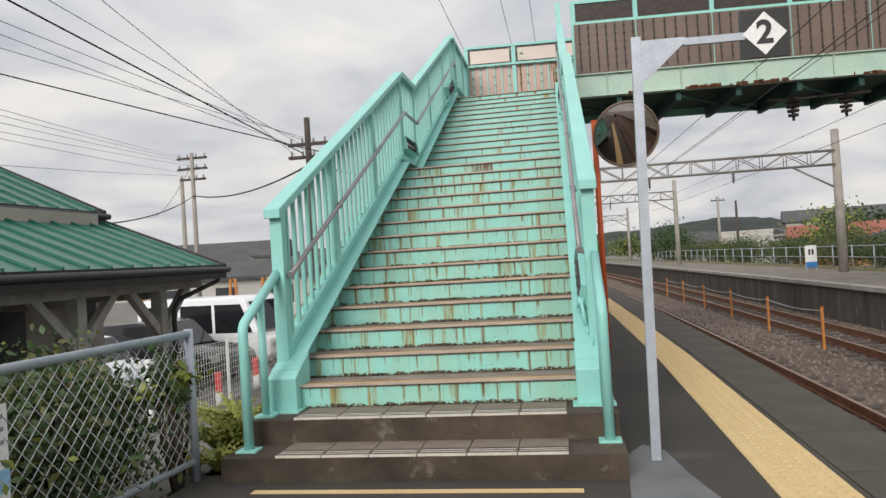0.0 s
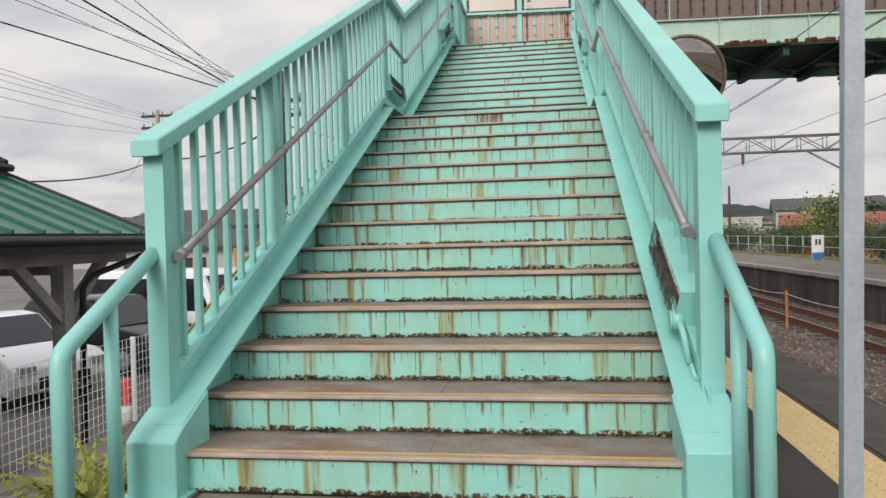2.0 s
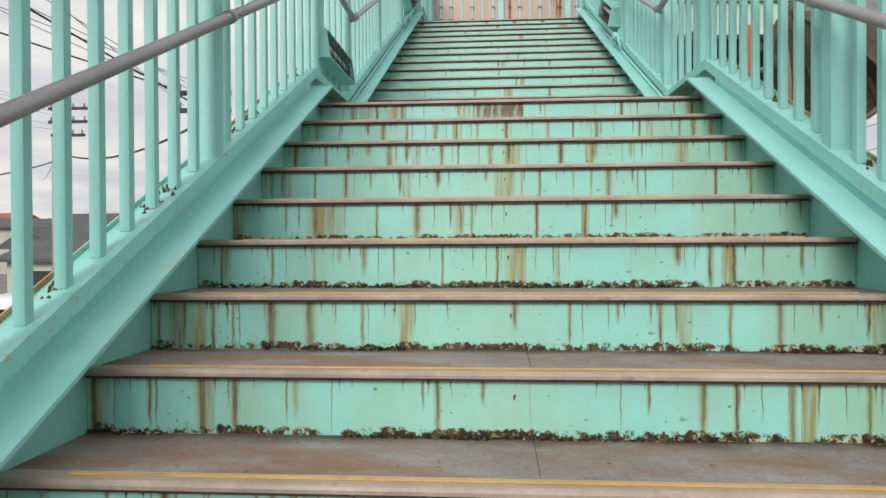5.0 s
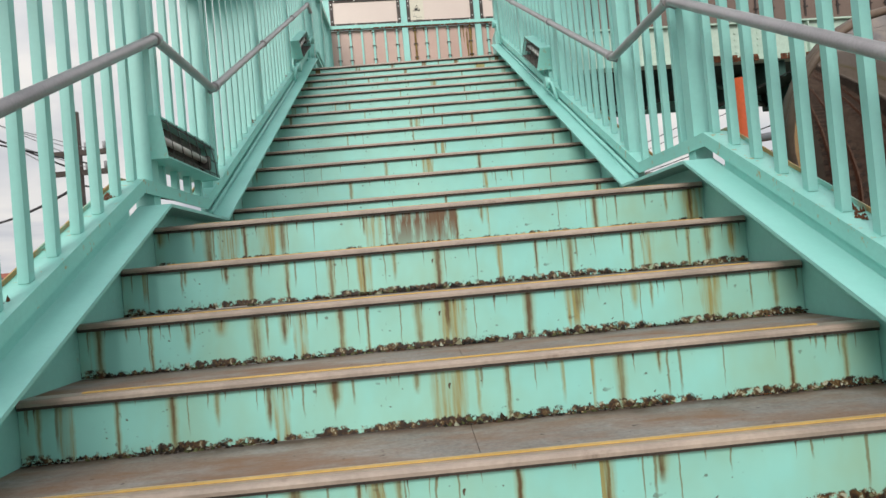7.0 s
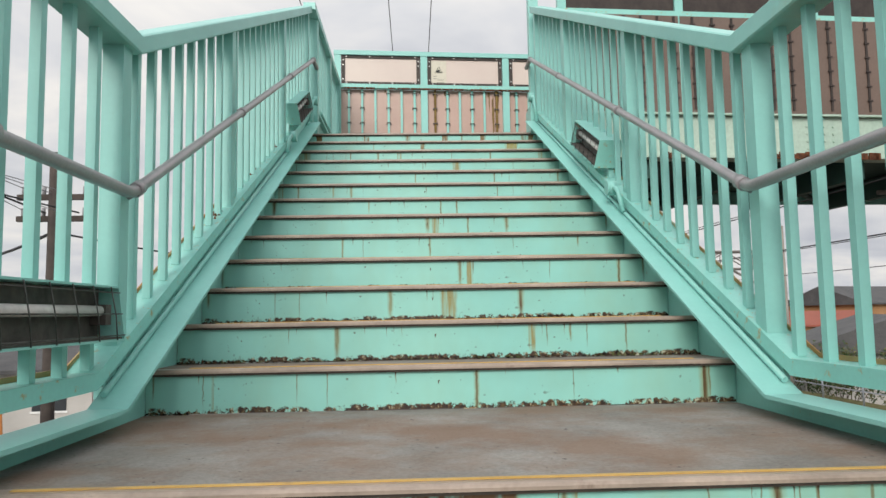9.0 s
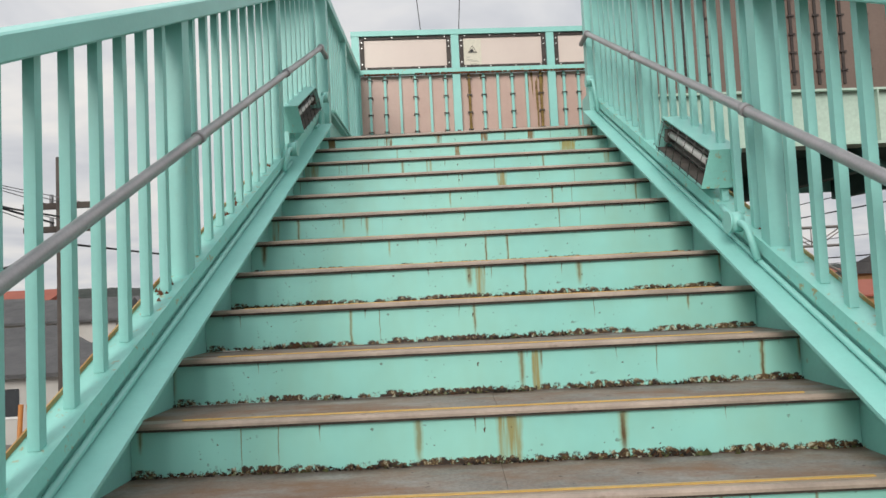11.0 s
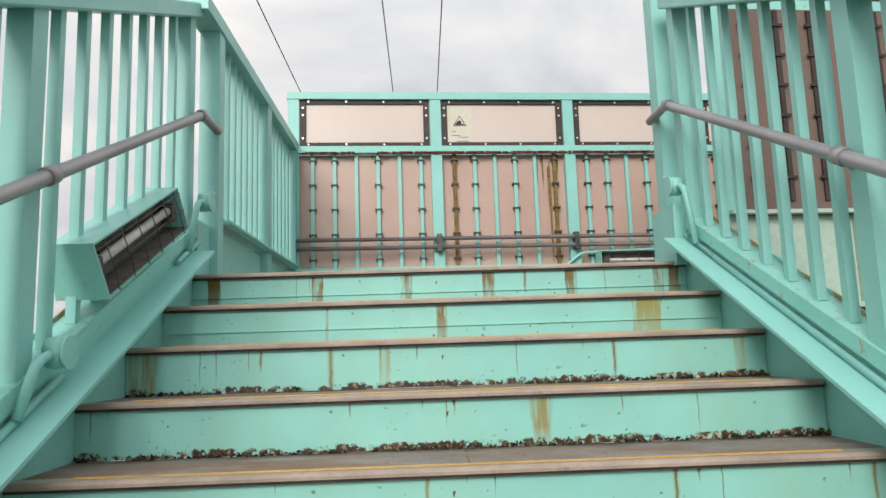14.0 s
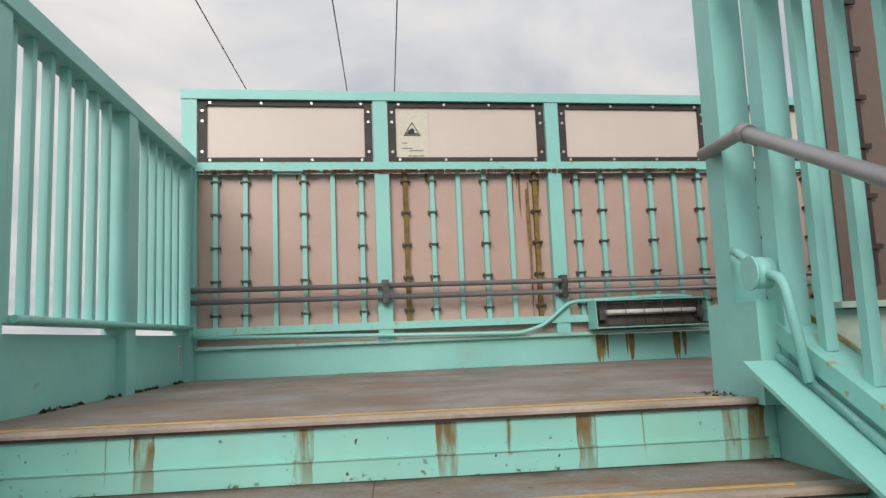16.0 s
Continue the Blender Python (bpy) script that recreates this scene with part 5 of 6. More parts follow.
# fern and weed clumps between fence and stair
rnd = random.Random(5)
for (x, y, z, n, hgt) in ((-1.62, 0.02, -0.02, 40, 0.62), (-1.72, 0.40, -0.02, 46, 0.7), (-1.75, 0.15, -0.05, 46, 0.6), (-1.95, 0.75, -0.1, 42, 0.6), (-1.62, 0.9, -0.1, 30, 0.45), (-2.2, 1.6, -0.2, 36, 0.5), (-1.7, -0.35, -0.05, 24, 0.35), (-1.48, -0.1, 0.0, 46, 0.55), (-1.50, 0.25, 0.0, 46, 0.6), (-1.45, -0.45, 0.0, 30, 0.4)):
    g = thing("fern_clump", "yellow green fern and weeds beside the stair foot", "fern", "ferns", "", pose(x, y, 0))
    bm = bmesh.new()
    for i in range(n):
        a, L = rnd.uniform(0, 6.28), rnd.uniform(0.5, 1.0) * hgt
        for q in range(7):
            t0, t1 = q / 7, (q + 1) / 7
            def fr(t):
                return Vector((math.cos(a) * L * 0.75 * t, math.sin(a) * L * 0.75 * t, z + L * (1.25 * t - 0.75 * t * t)))
            p0, p1 = fr(t0), fr(t1)
            side = Vector((-math.sin(a), math.cos(a), 0)) * 0.055 * (1.05 - t1) * (0.6 if q == 0 else 1)
            for sg in (1, -1):
                v1, v2, v3 = bm.verts.new(p0), bm.verts.new(p1), bm.verts.new((p0 + p1) / 2 + sg * side - Vector((0, 0, 0.015)))
                bm.faces.new((v1, v2, v3))
    part("fronds", bm, fern_leaf, g)
    bm = bmesh.new()
    disc(bm, (0, 0, z - 0.5), 0.1, "z", 1.0, 7)
    part("root_mound", bm, earth, g)
boxed("retaining_bank", (-3.0, -1.525, -14, 16, GROUND, -0.14), earth, None)
tagged(bpy.data.objects["retaining_bank"], "weedy earth bank along the platform", "bank", "", "structure")

# ---- station building: canopy, posts, upper roof ----
st = thing("station_building", "old wooden station building with ribbed green sheet roofs", "building", "", "structure")
YE = 5.55


def ribbed_roof(parent, xe, ze, xr, zr, y0, y1, pitch):
    sl = (zr - ze) / (xr - xe)
    bm = bmesh.new()
    prism(bm, [(xe, ze), (xr, zr), (xr, zr + 0.03), (xe, ze + 0.03)], "y", y0, y1)
    sheet = part("roof_sheet", bm, roof_green, parent)
    rp = None
    n = int((y1 - y0) / pitch)
    for i in range(n + 1):
        y = y0 + pitch * i
        if rp is None:
            bm = bmesh.new()
            prism(bm, [(xe + 0.01, ze + 0.03), (xr, zr + 0.03), (xr, zr + 0.065), (xe + 0.01, ze + 0.065)], "y", -0.018, 0.018)
            rp = part("roof_rib", bm, roof_green, parent, "", pose(0, y, 0))
        else:
            again(rp, "roof_rib", pose(0, y, 0), parent)
    boxed("fascia", (xe - 0.03, xe + 0.05, y0, y1 + 0.05, ze - 0.19, ze + 0.025), black_paint, parent)
    bm = bmesh.new()
    prism(bm, [(xe + 0.05, ze - 0.10), (xr, zr - 0.10), (xr, zr + 0.05), (xe + 0.05, ze + 0.05)], "y", y1, y1 + 0.06)
    part("verge_board", bm, black_paint, parent)
    bm = bmesh.new()
    tube(bm, [(xe + 0.06, y0, ze - 0.05), (xe + 0.06, y1 + 0.1, ze - 0.05)], 0.05, 10)
    part("gutter", bm, black_paint, parent)


ribbed_roof(st, -4.42, 1.47, -6.75, 2.42, -9, YE, 0.42)
ribbed_roof(st, -6.42, 2.45, -9.6, 3.95, -9, YE - 0.1, 0.42)
boxed("clerestory", (-9.5, -6.74, -9, YE - 0.25, 2.2, 2.46), black_paint, st)
boxed("wall", (-9.6, -6.2, -9, 5.05, GROUND, 2.4), plaster, st)
boxed("window", (-6.199, -6.17, 4.55, 4.85, 0.72, 1.10), window_glass, st)
boxed("window", (-6.199, -6.17, 2.2, 3.4, 0.2, 1.10), window_glass, st)
bm = bmesh.new()
prism(bm, [(-4.5, 1.36), (-6.7, 2.26), (-6.7, 2.30), (-4.5, 1.40)], "y", -9, YE - 0.05)
part("soffit", bm, bark, st)
boxed("eave_beam", (-4.88, -4.72, -9, YE - 0.1, 1.16, 1.30), old_wood, st)
for y in (4.35, 2.6, 0.3, -2.0, -4.3):
    boxed("canopy_post", (-4.88, -4.72, y - 0.08, y + 0.08, GROUND, 1.17), old_wood, st, None, 0.01)
    for sg in (-1, 1):
        bm = bmesh.new()
        prism(bm, [(y + sg * 0.06, 0.50), (y + sg * 0.06, 0.66), (y + sg * 0.62, 1.17), (y + sg * 0.78, 1.17)], "x", -4.85, -4.75)
        part("brace", bm, old_wood, st)
    bm = bmesh.new()
    prism(bm, [(-4.9, 1.2), (-4.9, 1.05), (-6.2, 1.05), (-6.2, 1.2)], "y", y - 0.06, y + 0.06)
    part("tie_beam", bm, old_wood, st)
bm = bmesh.new()
tube(bm, rounded([(-4.42, 5.5, 1.36), (-4.45, 5.45, 1.25), (-4.62, 4.6, 1.02), (-4.66, 4.5, 0.9), (-4.68, 4.46, GROUND)], 0.08), 0.035, 8)
part("downpipe", bm, black_paint, st)

# white steel lattice fence
g = thing("lattice_fence", "white steel wire lattice fence by the car park", "fence")
for i in range(5):
    bm = bmesh.new()
    tube(bm, [(-3.0, 1.2 + 1.6 * i, GROUND), (-3.0, 1.2 + 1.6 * i, 0.58)], 0.022, 8)
    part("post", bm, white_paint, g)
bm = bmesh.new()
for i in range(16):
    tube(bm, [(-3.0, 1.2, -0.45 + 0.068 * i), (-3.0, 7.6, -0.45 + 0.068 * i)], 0.003, 4, False)
for i in range(110):
    y = 1.2 + 0.058 * i
    tube(bm, [(-3.0, y, -0.5), (-3.0, y, 0.57)], 0.0025, 4, False)
part("wire_panel", bm, white_paint, g)
for x, y in ((-3.4, 3.3), (-3.5, 4.6)):
    g = thing("marker_post", "red and white plastic marker post", "bollard", "marker posts", "", pose(x, y, GROUND))
    bm = bmesh.new()
    tube(bm, [(0, 0, 0), (0, 0, 1.5)], 0.045, 10)
    part("shaft", bm, red_plastic, g)
    bm = bmesh.new()
    tube(bm, [(0, 0, 1.0), (0, 0, 1.25)], 0.047, 10)
    part("band", bm, white_paint, g)


# ---- cars ----
def car(label, m, L, Wd, H, paint_m, van=False):
    """Long axis along x, nose at +x, wheels on z = 0."""
    g = thing("van" if van else "car", label, "van" if van else "car", "parked cars", "", m)
    if van:
        prof = [(-L / 2, 0.3), (L / 2 - 0.15, 0.28), (L / 2, 0.45), (L / 2 - 0.02, 0.85), (L / 2 - 0.35, 1.0), (L / 2 - 0.75, H - 0.12), (L / 2 - 1.0, H), (-L / 2 + 0.2, H), (-L / 2, H - 0.2)]
    else:
        prof = [(-L / 2, 0.35), (L / 2 - 0.15, 0.25), (L / 2, 0.45), (L / 2 - 0.05, 0.72), (L / 2 - 0.35, 0.88), (L / 2 - 1.25, 0.98), (L / 2 - 2.0, H - 0.05), (L / 2 - 2.5, H), (-L / 2 + 0.7, H - 0.06), (-L / 2 + 0.08, 0.95)]
        glass = [(L / 2 - 1.36, 0.99), (L / 2 - 2.05, H - 0.11), (-L / 2 + 0.78, H - 0.12), (-L / 2 + 0.3, 0.98)]
    bm = bmesh.new()
    prism(bm, prof, "y", -Wd / 2, Wd / 2)
    for v in bm.verts:
        if v.co.z > 0.95:
            v.co.y *= 0.86 if not van else 1.0
    bevel(bm, 0.06, 3)
    for f in bm.faces:
        f.smooth = True
    body = part("body", bm, paint_m, g)
    if van:
        xs = [-L / 2 + 0.12, -0.75, 0.45, L / 2 - 0.5]
        panes = [[(a + 0.05, 1.04), (b - 0.05, 1.04), (b - (0.42 if b > 1 else 0.05), H - 0.2), (a + 0.05, H - 0.2)] for a, b in zip(xs, xs[1:])]
    else:
        panes = [glass]
    for sg in (-1, 1):
        for pane in panes:
            bm = bmesh.new()
            prism(bm, pane, "y", sg * (Wd / 2 - 0.02), sg * (Wd / 2 + 0.004))
            if not van:
                for v in bm.verts:
                    v.co.y *= 1 - 0.14 * min(1, max(0, (v.co.z - 0.9) / 0.08))
            part("side_window", bm, dark_glass, g)
    bm = bmesh.new()
    if van:
        prism(bm, [(L / 2 - 0.36, 1.04), (L / 2 - 0.32, 1.04), (L / 2 - 0.70, H - 0.14), (L / 2 - 0.74, H - 0.14)], "y", -Wd * 0.42, Wd * 0.42)
    else:
        prism(bm, [(L / 2 - 1.27, 1.0), (L / 2 - 1.22, 1.0), (L / 2 - 1.93, H - 0.05), (L / 2 - 2.0, H - 0.05)], "y", -Wd * 0.38, Wd * 0.38)
    part("windscreen", bm, dark_glass, g)
    for sx in (L / 2 - 0.85, -L / 2 + 0.8):
        for sg in (-1, 1):
            bm = bmesh.new()
            disc(bm, (sx, sg * (Wd / 2 - 0.09), 0.32), 0.32, "y", 0.2, 24)
            bevel(bm, 0.03, 1)
            w = part("wheel", bm, tyre, g)
            bm = bmesh.new()
            disc(bm, (sx, sg * (Wd / 2 + 0.008), 0.32), 0.2, "y", 0.02, 20)
            for q in range(5):
                a = q * 1.2566
                tube(bm, [(sx, sg * (Wd / 2 + 0.022), 0.32), (sx + 0.18 * math.cos(a), sg * (Wd / 2 + 0.022), 0.32 + 0.18 * math.sin(a))], 0.022, 6)
            part("rim", bm, galv, w)
    for sg in (-1, 1):
        bm = bmesh.new()
        box(bm, L / 2 - 0.28, L / 2 - 0.005, sg * Wd * 0.36 - 0.14, sg * Wd * 0.36 + 0.14, 0.62, 0.76)
        bevel(bm, 0.03, 2)
        part("headlight", bm, bolt_mat, g)
    bm = bmesh.new()
    box(bm, L / 2 - 0.04, L / 2 + 0.008, -0.45, 0.45, 0.36, 0.55)
    part("grille", bm, black_paint, g)
    return g


car("white compact car parked on the gravel lot", pose(-9.7, 9.1, GROUND, 0, 0, -22), 4.2, 1.75, 1.5, white_car)
car("black wagon parked beside the white car", pose(-9.4, 12.0, GROUND, 0, 0, -15), 4.5, 1.75, 1.62, black_car)
car("white delivery van with dark windows", pose(-9.3, 14.8, GROUND, 0, 0, -10), 4.6, 1.8, 2.05, white_car, True)


# ---- poles and wires ----
def utility_pole(x, y, h, r, mat, arms, label, group="poles", kind=""):
    g = thing("utility_pole", label, "utility pole", group, kind, pose(x, y, GROUND))
    bm = bmesh.new()
    tube(bm, [(0, 0, -0.2), (0, 0, h)], [r, r * 0.7], 12)
    part("pole", bm, mat, g)
    for z, L in arms:
        arm = boxed("crossarm", (-L / 2, L / 2, -0.05, 0.05, z - 0.05, z + 0.05), pole_dark, g)
        for k in range(4):
            xx = -L / 2 + 0.1 + (L - 0.2) * k / 3
            bm = bmesh.new()
            tube(bm, [(xx, 0, z + 0.04), (xx, 0, z + 0.2)], 0.035, 8)
            part("insulator", bm, wire_grey, arm)
    return g


utility_pole(-6.7, 16.1, 7.45, 0.13, pole_dark, ((6.62, 1.3), (6.22, 1.3)), "dark utility pole with two crossarms and insulators")
utility_pole(-16.0, 25.8, 8.5, 0.13, pole_conc, ((8.25, 1.5), (7.75, 1.5), (7.25, 1.3)), "grey concrete utility pole with three crossarms")
utility_pole(-16.8, 26.2, 7.4, 0.13, pole_conc, (), "leaning stay pole beside a utility pole")


def wire(a, b, sag, r, mat=wire_mat, label="black overhead cable against the sky", n=16):
    a, b = Vector(a), Vector(b)
    bm = bmesh.new()
    tube(bm, [a.lerp(b, i / n) - Vector((0, 0, 4 * sag * (i / n) * (1 - i / n))) for i in range(n + 1)], r, 5)
    return tagged(part("overhead_wire", bm, mat), label, "wire", "overhead wires")


for i, (x, z, r) in enumerate(((-10.1, 5.8, 0.016), (-9.34, 6.05, 0.008), (-8.76, 5.99, 0.008), (-8.05, 5.91, 0.008), (-7.54, 5.86, 0.018), (-6.9, 5.80, 0.008), (-6.4, 5.75, 0.008))):
    p, a = Vector((-6.7 + 0.15 * (3 - i), 16.1, 5.30 if i % 2 else 4.95)), Vector((x, 8.0, z))
    wire(p, p + (a - p) * 3.2, 0.10, r, wire_mat if r > 0.01 else wire_grey, "thin overhead wire against the sky")
for i, z in enumerate((5.09, 4.97, 4.82, 4.64, 4.49, 3.97)):
    p, a = Vector((-16 + 0.3 * (i % 4 - 1.5), 25.8, 6.95 - 0.18 * i)), Vector((-10.15, 8.0, z))
    wire(p, p + (a - p) * 1.9, 0.12, 0.007, wire_grey, "thin overhead wire against the sky")
wire((-16, 25.8, 5.1), (-10.6, 10.0, 2.72), 0.35, 0.022)
wire((-16, 25.8, 5.1), (-6.7, 16.1, 4.6), 0.4, 0.03, wire_mat, "thick black bundled cable")
wire((-6.7, 16.1, 4.6), (4.0, 48, 6.0), 0.8, 0.02)
wire((-16, 25.8, 6.6), (-40, 60, 7.5), 0.8, 0.012)
for x, z in ((0.36, 10.0), (-0.60, 10.0), (-2.58, 10.0)):
    wire((x, -30, z), (x, 120, z), 0.0, 0.010, wire_mat, "black overhead wire along the line", 6)


for y in (-29.9, 119.9):
    utility_pole(-1.1, y, 11.5, 0.17, pole_conc, ((11.2, 3.6),), "tall concrete pole carrying wires along the line")

# catenary gantries
def gantry(y, x0, x1, zt, zb, base_z, poles):
    g = thing("catenary_gantry", "grey steel lattice gantry with concrete pole over the tracks", "gantry", "gantries")
    for x in poles:
        bm = bmesh.new()
        tube(bm, [(x, y, base_z), (x, y, zt + 0.85)], [0.19, 0.15], 12)
        part("pole", bm, pole_conc, g)
    bm = bmesh.new()
    for yy in (y - 0.2, y + 0.2):
        for z in (zt, zb):
            tube(bm, [(x0, yy, z), (x1, yy, z)], 0.035, 6)
    part("chord", bm, truss_mat, g)
    bm = bmesh.new()
    n = int((x1 - x0) / 0.9)
    for i in range(n):
        xa, xb = x0 + (x1 - x0) * i / n, x0 + (x1 - x0) * (i + 1) / n
        for yy in (y - 0.2, y + 0.2):
            tube(bm, [(xa, yy, zb if i % 2 else zt), (xb, yy, zt if i % 2 else zb)], 0.02, 5)
            tube(bm, [(xa, yy, zb), (xa, yy, zt)], 0.018, 5)
    part("lattice", bm, truss_mat, g)
    bm = bmesh.new()
    tube(bm, [(x1 - 1.6, y, zb), (x1 + 0.1, y, zb - 1.0)], 0.04, 6)
    part("knee_brace", bm, truss_mat, g)
    for x in (x0 + 0.44 * (x1 - x0), x0 + 0.70 * (x1 - x0)):
        bm = bmesh.new()
        for q in range(4):
            disc(bm, (x, y, zb - 0.1 - 0.09 * q), 0.07, "z", 0.045, 10)
        tube(bm, [(x, y, zb), (x, y, zb - 0.5)], 0.02, 6)
        part("insulator", bm, pole_dark, g)
    return g


gantry(26, -1.0, 12.0, 4.85, 4.28, -0.6, (12.1,))
gantry(52, 1.0, 9.6, 5.6, 5.0, GROUND, (9.7, 1.0))
gantry(85, -1.0, 9.0, 5.6, 5.0, GROUND, (9.0, -1.0))
for x, z in ((4.3, 4.15), (4.3, 3.65), (7.95, 4.15), (7.95, 3.65), (5.9, 4.6)):
    bm = bmesh.new()
    tube(bm, [(track_x(x, y), y, z) for y in range(-30, 100, 5)], 0.007, 5)
    tagged(part("contact_wire", bm, wire_mat), "black overhead contact wire above the track", "wire", "contact wires")
for x in (6.0, 7.05):
    g = thing("insulator_hanger", "dark ribbed insulator hung under the footbridge", "insulator", "insulators", "", pose(x, 11.2, 4.38))
    bm = bmesh.new()
    for q in range(4):
        disc(bm, (0, 0, -0.10 - 0.095 * q), 0.15 - 0.015 * q, "z", 0.05, 12)
    tube(bm, [(0, 0, 0.02), (0, 0, -0.50)], 0.03, 6)
    part("discs", bm, pole_dark, g)
    bm = bmesh.new()
    tube(bm, [(-0.5, 0, -0.02), (0.5, 0, -0.02)], 0.03, 6)
    part("bar", bm, truss_mat, g)
utility_pole(14.9, 62, 7.0, 0.14, pole_conc, ((6.6, 1.2),), "grey utility pole beyond the far platform")
utility_pole(16.9, 64, 6.6, 0.14, pole_dark, (), "dark pole beyond the far platform")

# yellow marker posts between the tracks, with a slack rope
prev = None
for i in range(6):
    y = 12.6 + 4.0 * i
    x = track_x(6.95, y)
    g = thing("track_marker", "weathered yellow marker post between the tracks", "post", "track markers", "", pose(x, y, GROUND))
    boxed("shaft", (-0.028, 0.028, -0.028, 0.028, 0.10, 1.12), yellow_post, g, None, 0.006)
    boxed("cap", (-0.04, 0.04, -0.04, 0.04, 1.12, 1.15), rust, g)
    if prev:
        wire(prev, (x, y, GROUND + 1.04), 0.07, 0.007, white_paint, "slack white rope between marker posts")
    prev = (x, y, GROUND + 1.04)

# loose ballast stones, nearest stretch
rnd = random.Random(8)
verts, faces = [], []
for i in range(13000):
    y = -6 + 35 * rnd.random() ** 1.1
    x = track_x(rnd.uniform(3.5, 9.45), y)
    r = rnd.uniform(0.025, 0.06)
    z = GROUND + 0.13
    k = len(verts)
    for q in range(4):
        a = q * math.pi / 2 + rnd.random()
        verts.append((x + r * math.cos(a), y + r * math.sin(a), z - 0.01 + rnd.uniform(0, 0.4) * r))
    verts.append((x + rnd.uniform(-0.3, 0.3) * r, y + rnd.uniform(-0.3, 0.3) * r, z + r * rnd.uniform(0.5, 1.1)))
    for q in range(4):
        faces.append((k + q, k + (q + 1) % 4, k + 4))
me = bpy.data.meshes.new("ballast_stones")
me.from_pydata(verts, [], faces)
stone_m, nt, b = material("ballast_stone")
geo = nt.nodes.new("ShaderNodeNewGeometry")
nt.links.new(ramp(nt, geo.outputs["Random Per Island"], [(0.0, (0.06, 0.045, 0.036)), (1.0, (0.23, 0.19, 0.16))]).outputs[0], b.inputs["Base Color"])
b.inputs["Roughness"].default_value = 0.95
me.materials.append(stone_m)
tagged(new("ballast_stones", me), "loose grey brown ballast stones between the rails", "ballast", "", "stuff")

# far platform: fence, sign, hedge
g = thing("far_fence", "low pipe fence behind the far platform", "fence")
fpost = None
for i in range(30):
    y = 14 + 2.0 * i
    m = pose(track_x(13.9, y), y, -0.10)
    if fpost is None:
        bm = bmesh.new()
        tube(bm, [(0, 0, 0), (0, 0, 1.05)], 0.03, 6)
        fpost = part("post", bm, galv, g, "", m)
    else:
        again(fpost, "post", m, g)
for z in (0.42, 0.90):
    bm = bmesh.new()
    tube(bm, [(track_x(13.9, y), y, z) for y in range(14, 74, 4)], 0.02, 5)
    part("rail", bm, galv, g)
g = thing("station_name_board", "white and blue station board on the far platform", "sign", "", "", pose(12.0, 29.5, -0.10, 0, 0, 10))
for x in (-0.22, 0.22):
    boxed("leg", (x - 0.025, x + 0.025, -0.03, 0.03, 0, 1.06), galv, g)
bd = boxed("board", (-0.26, 0.26, -0.04, 0.0, 0.11, 1.11), white_paint, g)
boxed("blue_band", (-0.26, 0.26, -0.045, -0.041, 0.11, 0.36), sign_blue, bd)
bm = bmesh.new()
box(bm, -0.12, -0.03, -0.045, -0.041, 0.68, 0.94)
box(bm, 0.03, 0.12, -0.045, -0.041, 0.68, 0.94)
part("text_bars", bm, ink, bd)
rnd = random.Random(21)
for i in range(30):
    y = 16 + 2.2 * i
    bush("hedge_bush", "overgrown roadside bush behind the far platform", (track_x(15.9, y) + rnd.uniform(-0.6, 1.2), y, 0.55), (1.0, 1.7, rnd.uniform(0.65, 1.35)), 2600, 0.10, (leaf_dark, leaf_olive, leaf_dark) if i % 3 else (leaf_dark, leaf_olive), GROUND)
for x, y, h in ((22, 62, 2.6), (23, 58, 5.0), (12, 72, 4.2), (9, 88, 4.4), (16, 95, 5.5), (28, 70, 5), (5, 110, 5), (-9, 60, 4.5), (-14, 70, 5)):
    tree(x, y, GROUND, h, h * 0.36, (leaf_dark, leaf_light if int(x) % 2 else leaf_dark))


# ---- houses ----
def house(x, y, w, d, h, rh, wall_m, roof_m, rz=0.0, label="two-storey house with a tiled roof", wins=3):
    g = thing("house", label, "house", "houses", "", pose(x, y, GROUND, 0, 0, rz))
    boxed("wall", (-w / 2, w / 2, -d / 2, d / 2, 0, h), wall_m, g)
    bm = bmesh.new()
    o = 0.4
    if rh > 0:
        prism(bm, [(-d / 2 - o, h - 0.1), (d / 2 + o, h - 0.1), (d / 2 + o, h + 0.05), (0, h + rh), (-d / 2 - o, h + 0.05)], "x", -w / 2 - o, w / 2 + o)
    else:
        box(bm, -w / 2 - 0.1, w / 2 + 0.1, -d / 2 - 0.1, d / 2 + 0.1, h, h + 0.25)
    part("roof", bm, roof_m, g)
    for row in range(max(1, int(h / 2.6))):
        for i in range(wins):
            xx = -w / 2 + w * (i + 0.5) / wins
            z = 1.0 + 2.5 * row
            wn = boxed("window", (xx - 0.6, xx + 0.6, -d / 2 - 0.03, -d / 2 + 0.02, z, z + 1.0), window_glass, g)
            boxed("frame", (xx - 0.66, xx + 0.66, -d / 2 - 0.05, -d / 2 - 0.031, z - 0.08, z), white_paint, wn)
    return g


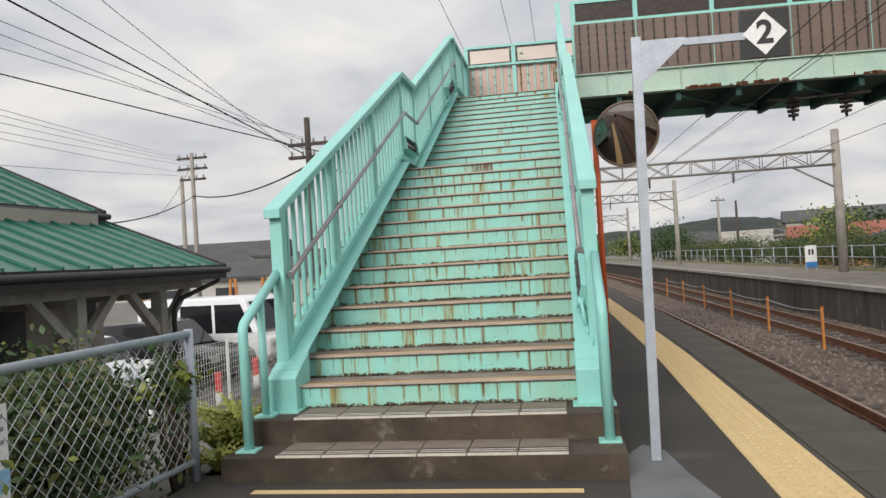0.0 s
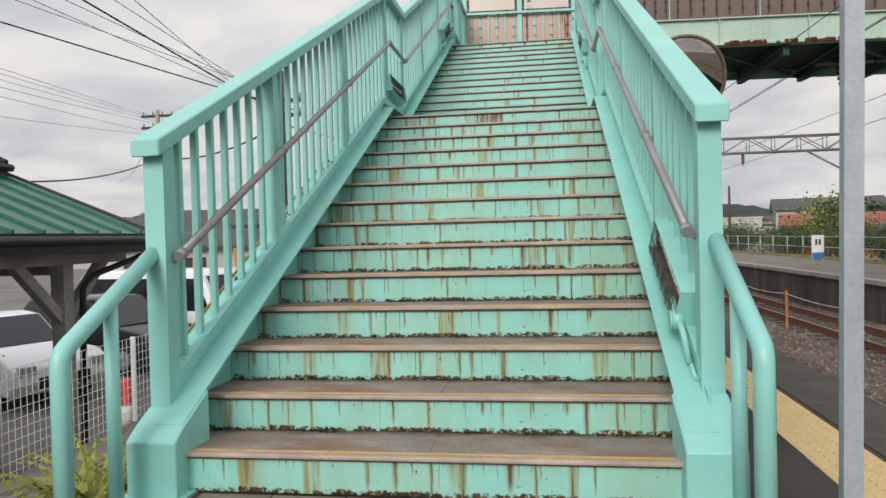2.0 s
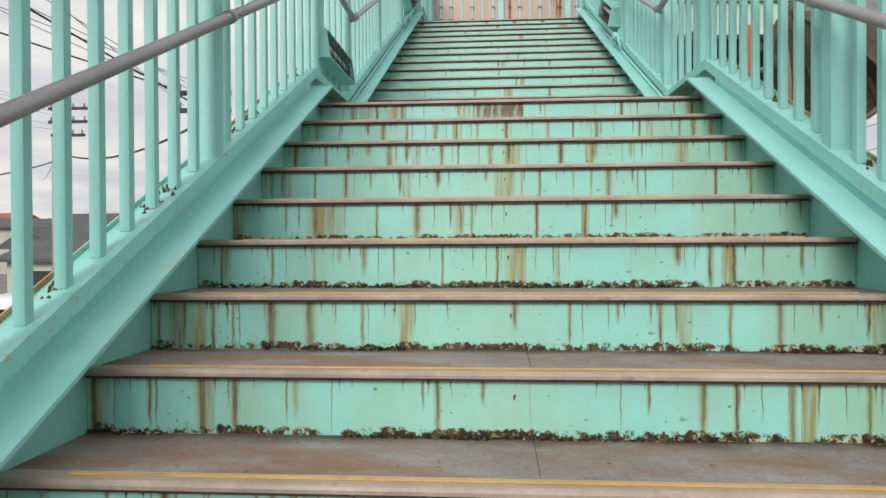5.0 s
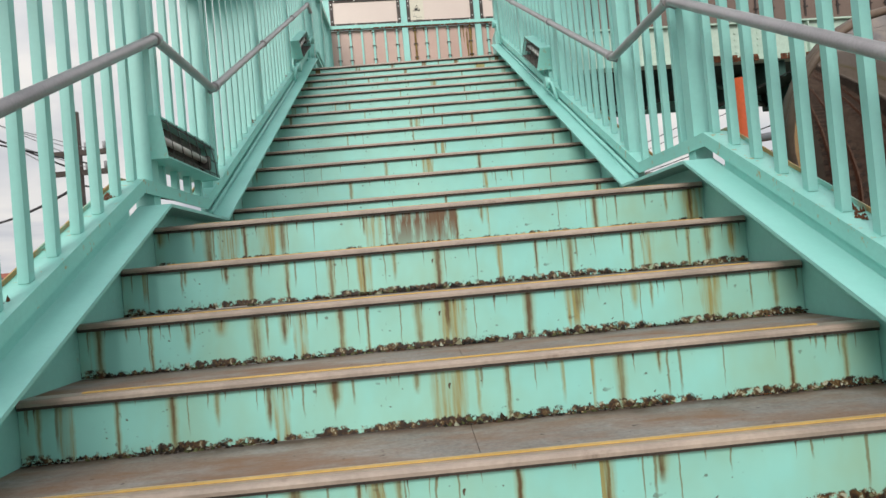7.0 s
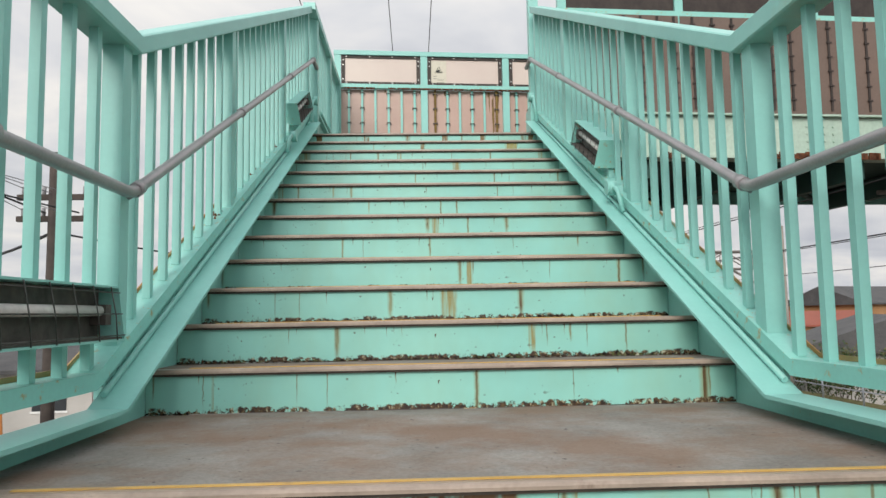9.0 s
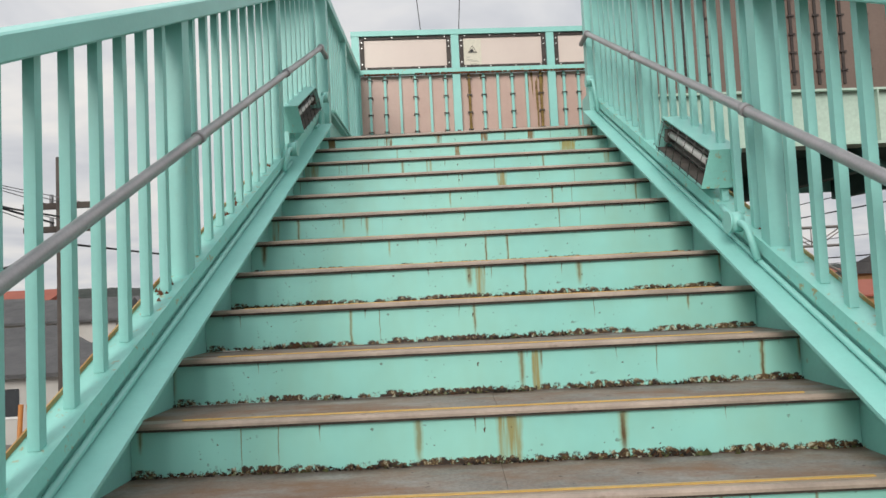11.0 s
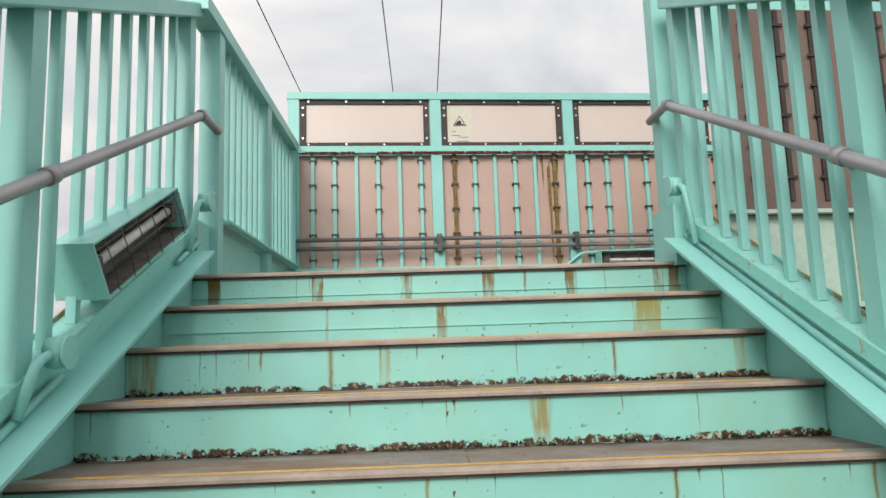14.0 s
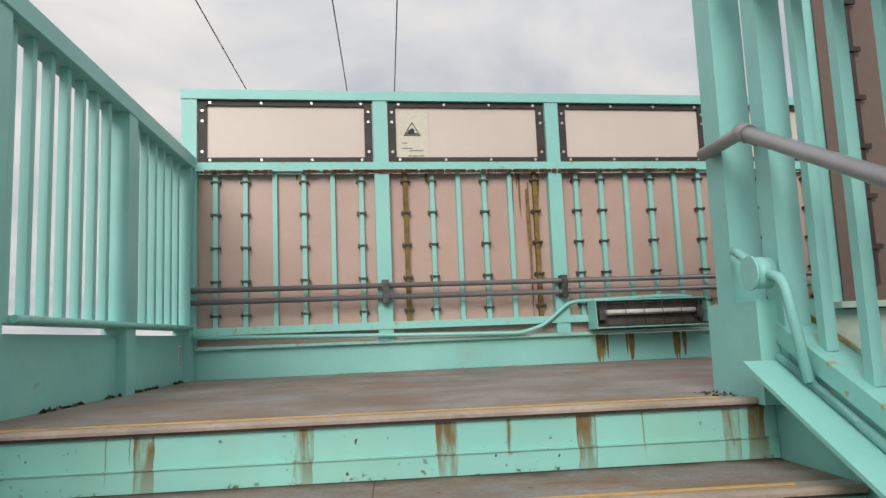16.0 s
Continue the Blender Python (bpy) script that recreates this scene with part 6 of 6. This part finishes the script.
house(24.3, 92, 6, 8, 3.9, 0, house_wall, house_wall, -12, "white flat-roofed building with dark windows")
house(31, 96, 8, 8, 3.0, 0, house_wall, roof_grey, -12, "low pale building with a flat roof")
house(31, 66, 17, 8, 2.8, 1.2, house_tan, roof_red, -18, "long low hall with a red sheet roof", 6)
house(18.5, 100, 7, 6, 3.0, 1.6, house_wall, roof_grey, 10)
house(20, 33, 6, 7, 2.6, 1.4, house_wall, roof_grey, 70, "shed with a grey ribbed roof beside the line")
house(-17, 33, 9, 6, 2.5, 0.9, house_wall, roof_grey, 5, "low house with a dark tiled roof")
house(-22.5, 38, 6, 5, 3.0, 1.0, house_tan, roof_grey, 60, "orange tan house with a brown roof")
house(-13, 45, 10, 8, 3.0, 1.2, house_wall, roof_grey, -8, "low house with a dark tiled roof")
house(-27, 52, 9, 7, 4.0, 1.4, house_wall, roof_grey, 12)
house(-9, 58, 9, 7, 3.6, 1.5, house_tan, roof_grey, 0)
house(-36, 66, 10, 8, 4.2, 1.4, house_wall, roof_grey, 20)
house(-20, 74, 12, 8, 3.6, 1.3, house_wall, roof_grey, -5)
house(-2, 78, 8, 7, 3.2, 1.2, house_wall, roof_grey, 5)
house(-44, 92, 11, 8, 4.5, 1.4, house_tan, roof_grey, 0)
house(-28, 98, 10, 8, 4.0, 1.4, house_wall, roof_grey, 8)
house(-60, 120, 14, 9, 4.5, 1.5, house_wall, roof_grey, 0)
house(-15, 125, 14, 9, 4.5, 1.5, house_wall, roof_grey, 0)

rnd = random.Random(77)
for i in range(64):
    side_l = i % 8 < 5
    y = rnd.uniform(70, 300)
    x = -rnd.uniform(0.18, 0.85) * y if side_l else rnd.uniform(0.3, 0.8) * y
    house(x, y, rnd.uniform(8, 14), rnd.uniform(7, 9), rnd.uniform(2.8, 5.4), rnd.uniform(1.0, 2.0), rnd.choice((house_wall, house_wall, house_tan)), rnd.choice((roof_grey, roof_grey, roof_grey, roof_red)), rnd.uniform(-40, 40), "town house with a pitched roof", 2)
for i in range(26):
    y = rnd.uniform(60, 260)
    tree((-1 if i % 3 else 1) * rnd.uniform(0.12, 0.8) * y, y, GROUND, rnd.uniform(3.5, 6), rnd.uniform(1.6, 2.6), (leaf_dark,), 420, 0.5)

# yellow hoist posts in the yard
for x in (-12.4, -11.0):
    g = thing("yellow_frame", "yellow painted steel frame in the yard", "frame", "yellow frames", "", pose(x, 22, GROUND))
    bm = bmesh.new()
    tube(bm, [(-0.25, 0, 0), (-0.1, 0, 2.5)], 0.06, 6)
    tube(bm, [(0.25, 0, 0), (0.1, 0, 2.5)], 0.06, 6)
    tube(bm, [(-0.2, 0, 1.2), (0.2, 0, 1.2)], 0.05, 6)
    part("frame", bm, yellow_post, g)


# ---- hills ----
def hills(name, label, x0, x1, y0, depth, heights, seed):
    bm = bmesh.new()
    nx, ny = 260, 14
    grid = []
    for j in range(ny + 1):
        row = []
        for i in range(nx + 1):
            x = x0 + (x1 - x0) * i / nx
            t = j / ny
            y = y0 + depth * t
            hh = 0.0
            for cx, w, h in heights:
                hh += h * math.exp(-((x - cx) / w) ** 2)
            bumpy = 1.6 * noise.noise((x * 0.09, y * 0.09, seed)) + 1.0 * noise.noise((x * 0.27, y * 0.2, seed + 3))
            z = GROUND + (hh + bumpy) * math.sin(min(1.0, t * 1.6) * math.pi / 2)
            row.append(bm.verts.new((x, y, z)))
        grid.append(row)
    for a, b in zip(grid, grid[1:]):
        for i in range(nx):
            bm.faces.new((a[i], a[i + 1], b[i + 1], b[i]))
    bmesh.ops.recalc_face_normals(bm, faces=bm.faces)
    for f in bm.faces:
        f.smooth = True
    tagged(part(name, bm, leaf_hill), label, "hill", "", "structure")


hills("backdrop", "dark wooded hills beyond the town", -620, 620, 330, 160, ((-230, 160, 15), (-60, 60, 9), (50, 70, 11), (105, 40, 9), (260, 120, 8), (520, 150, 14), (-500, 140, 16)), 1.7)
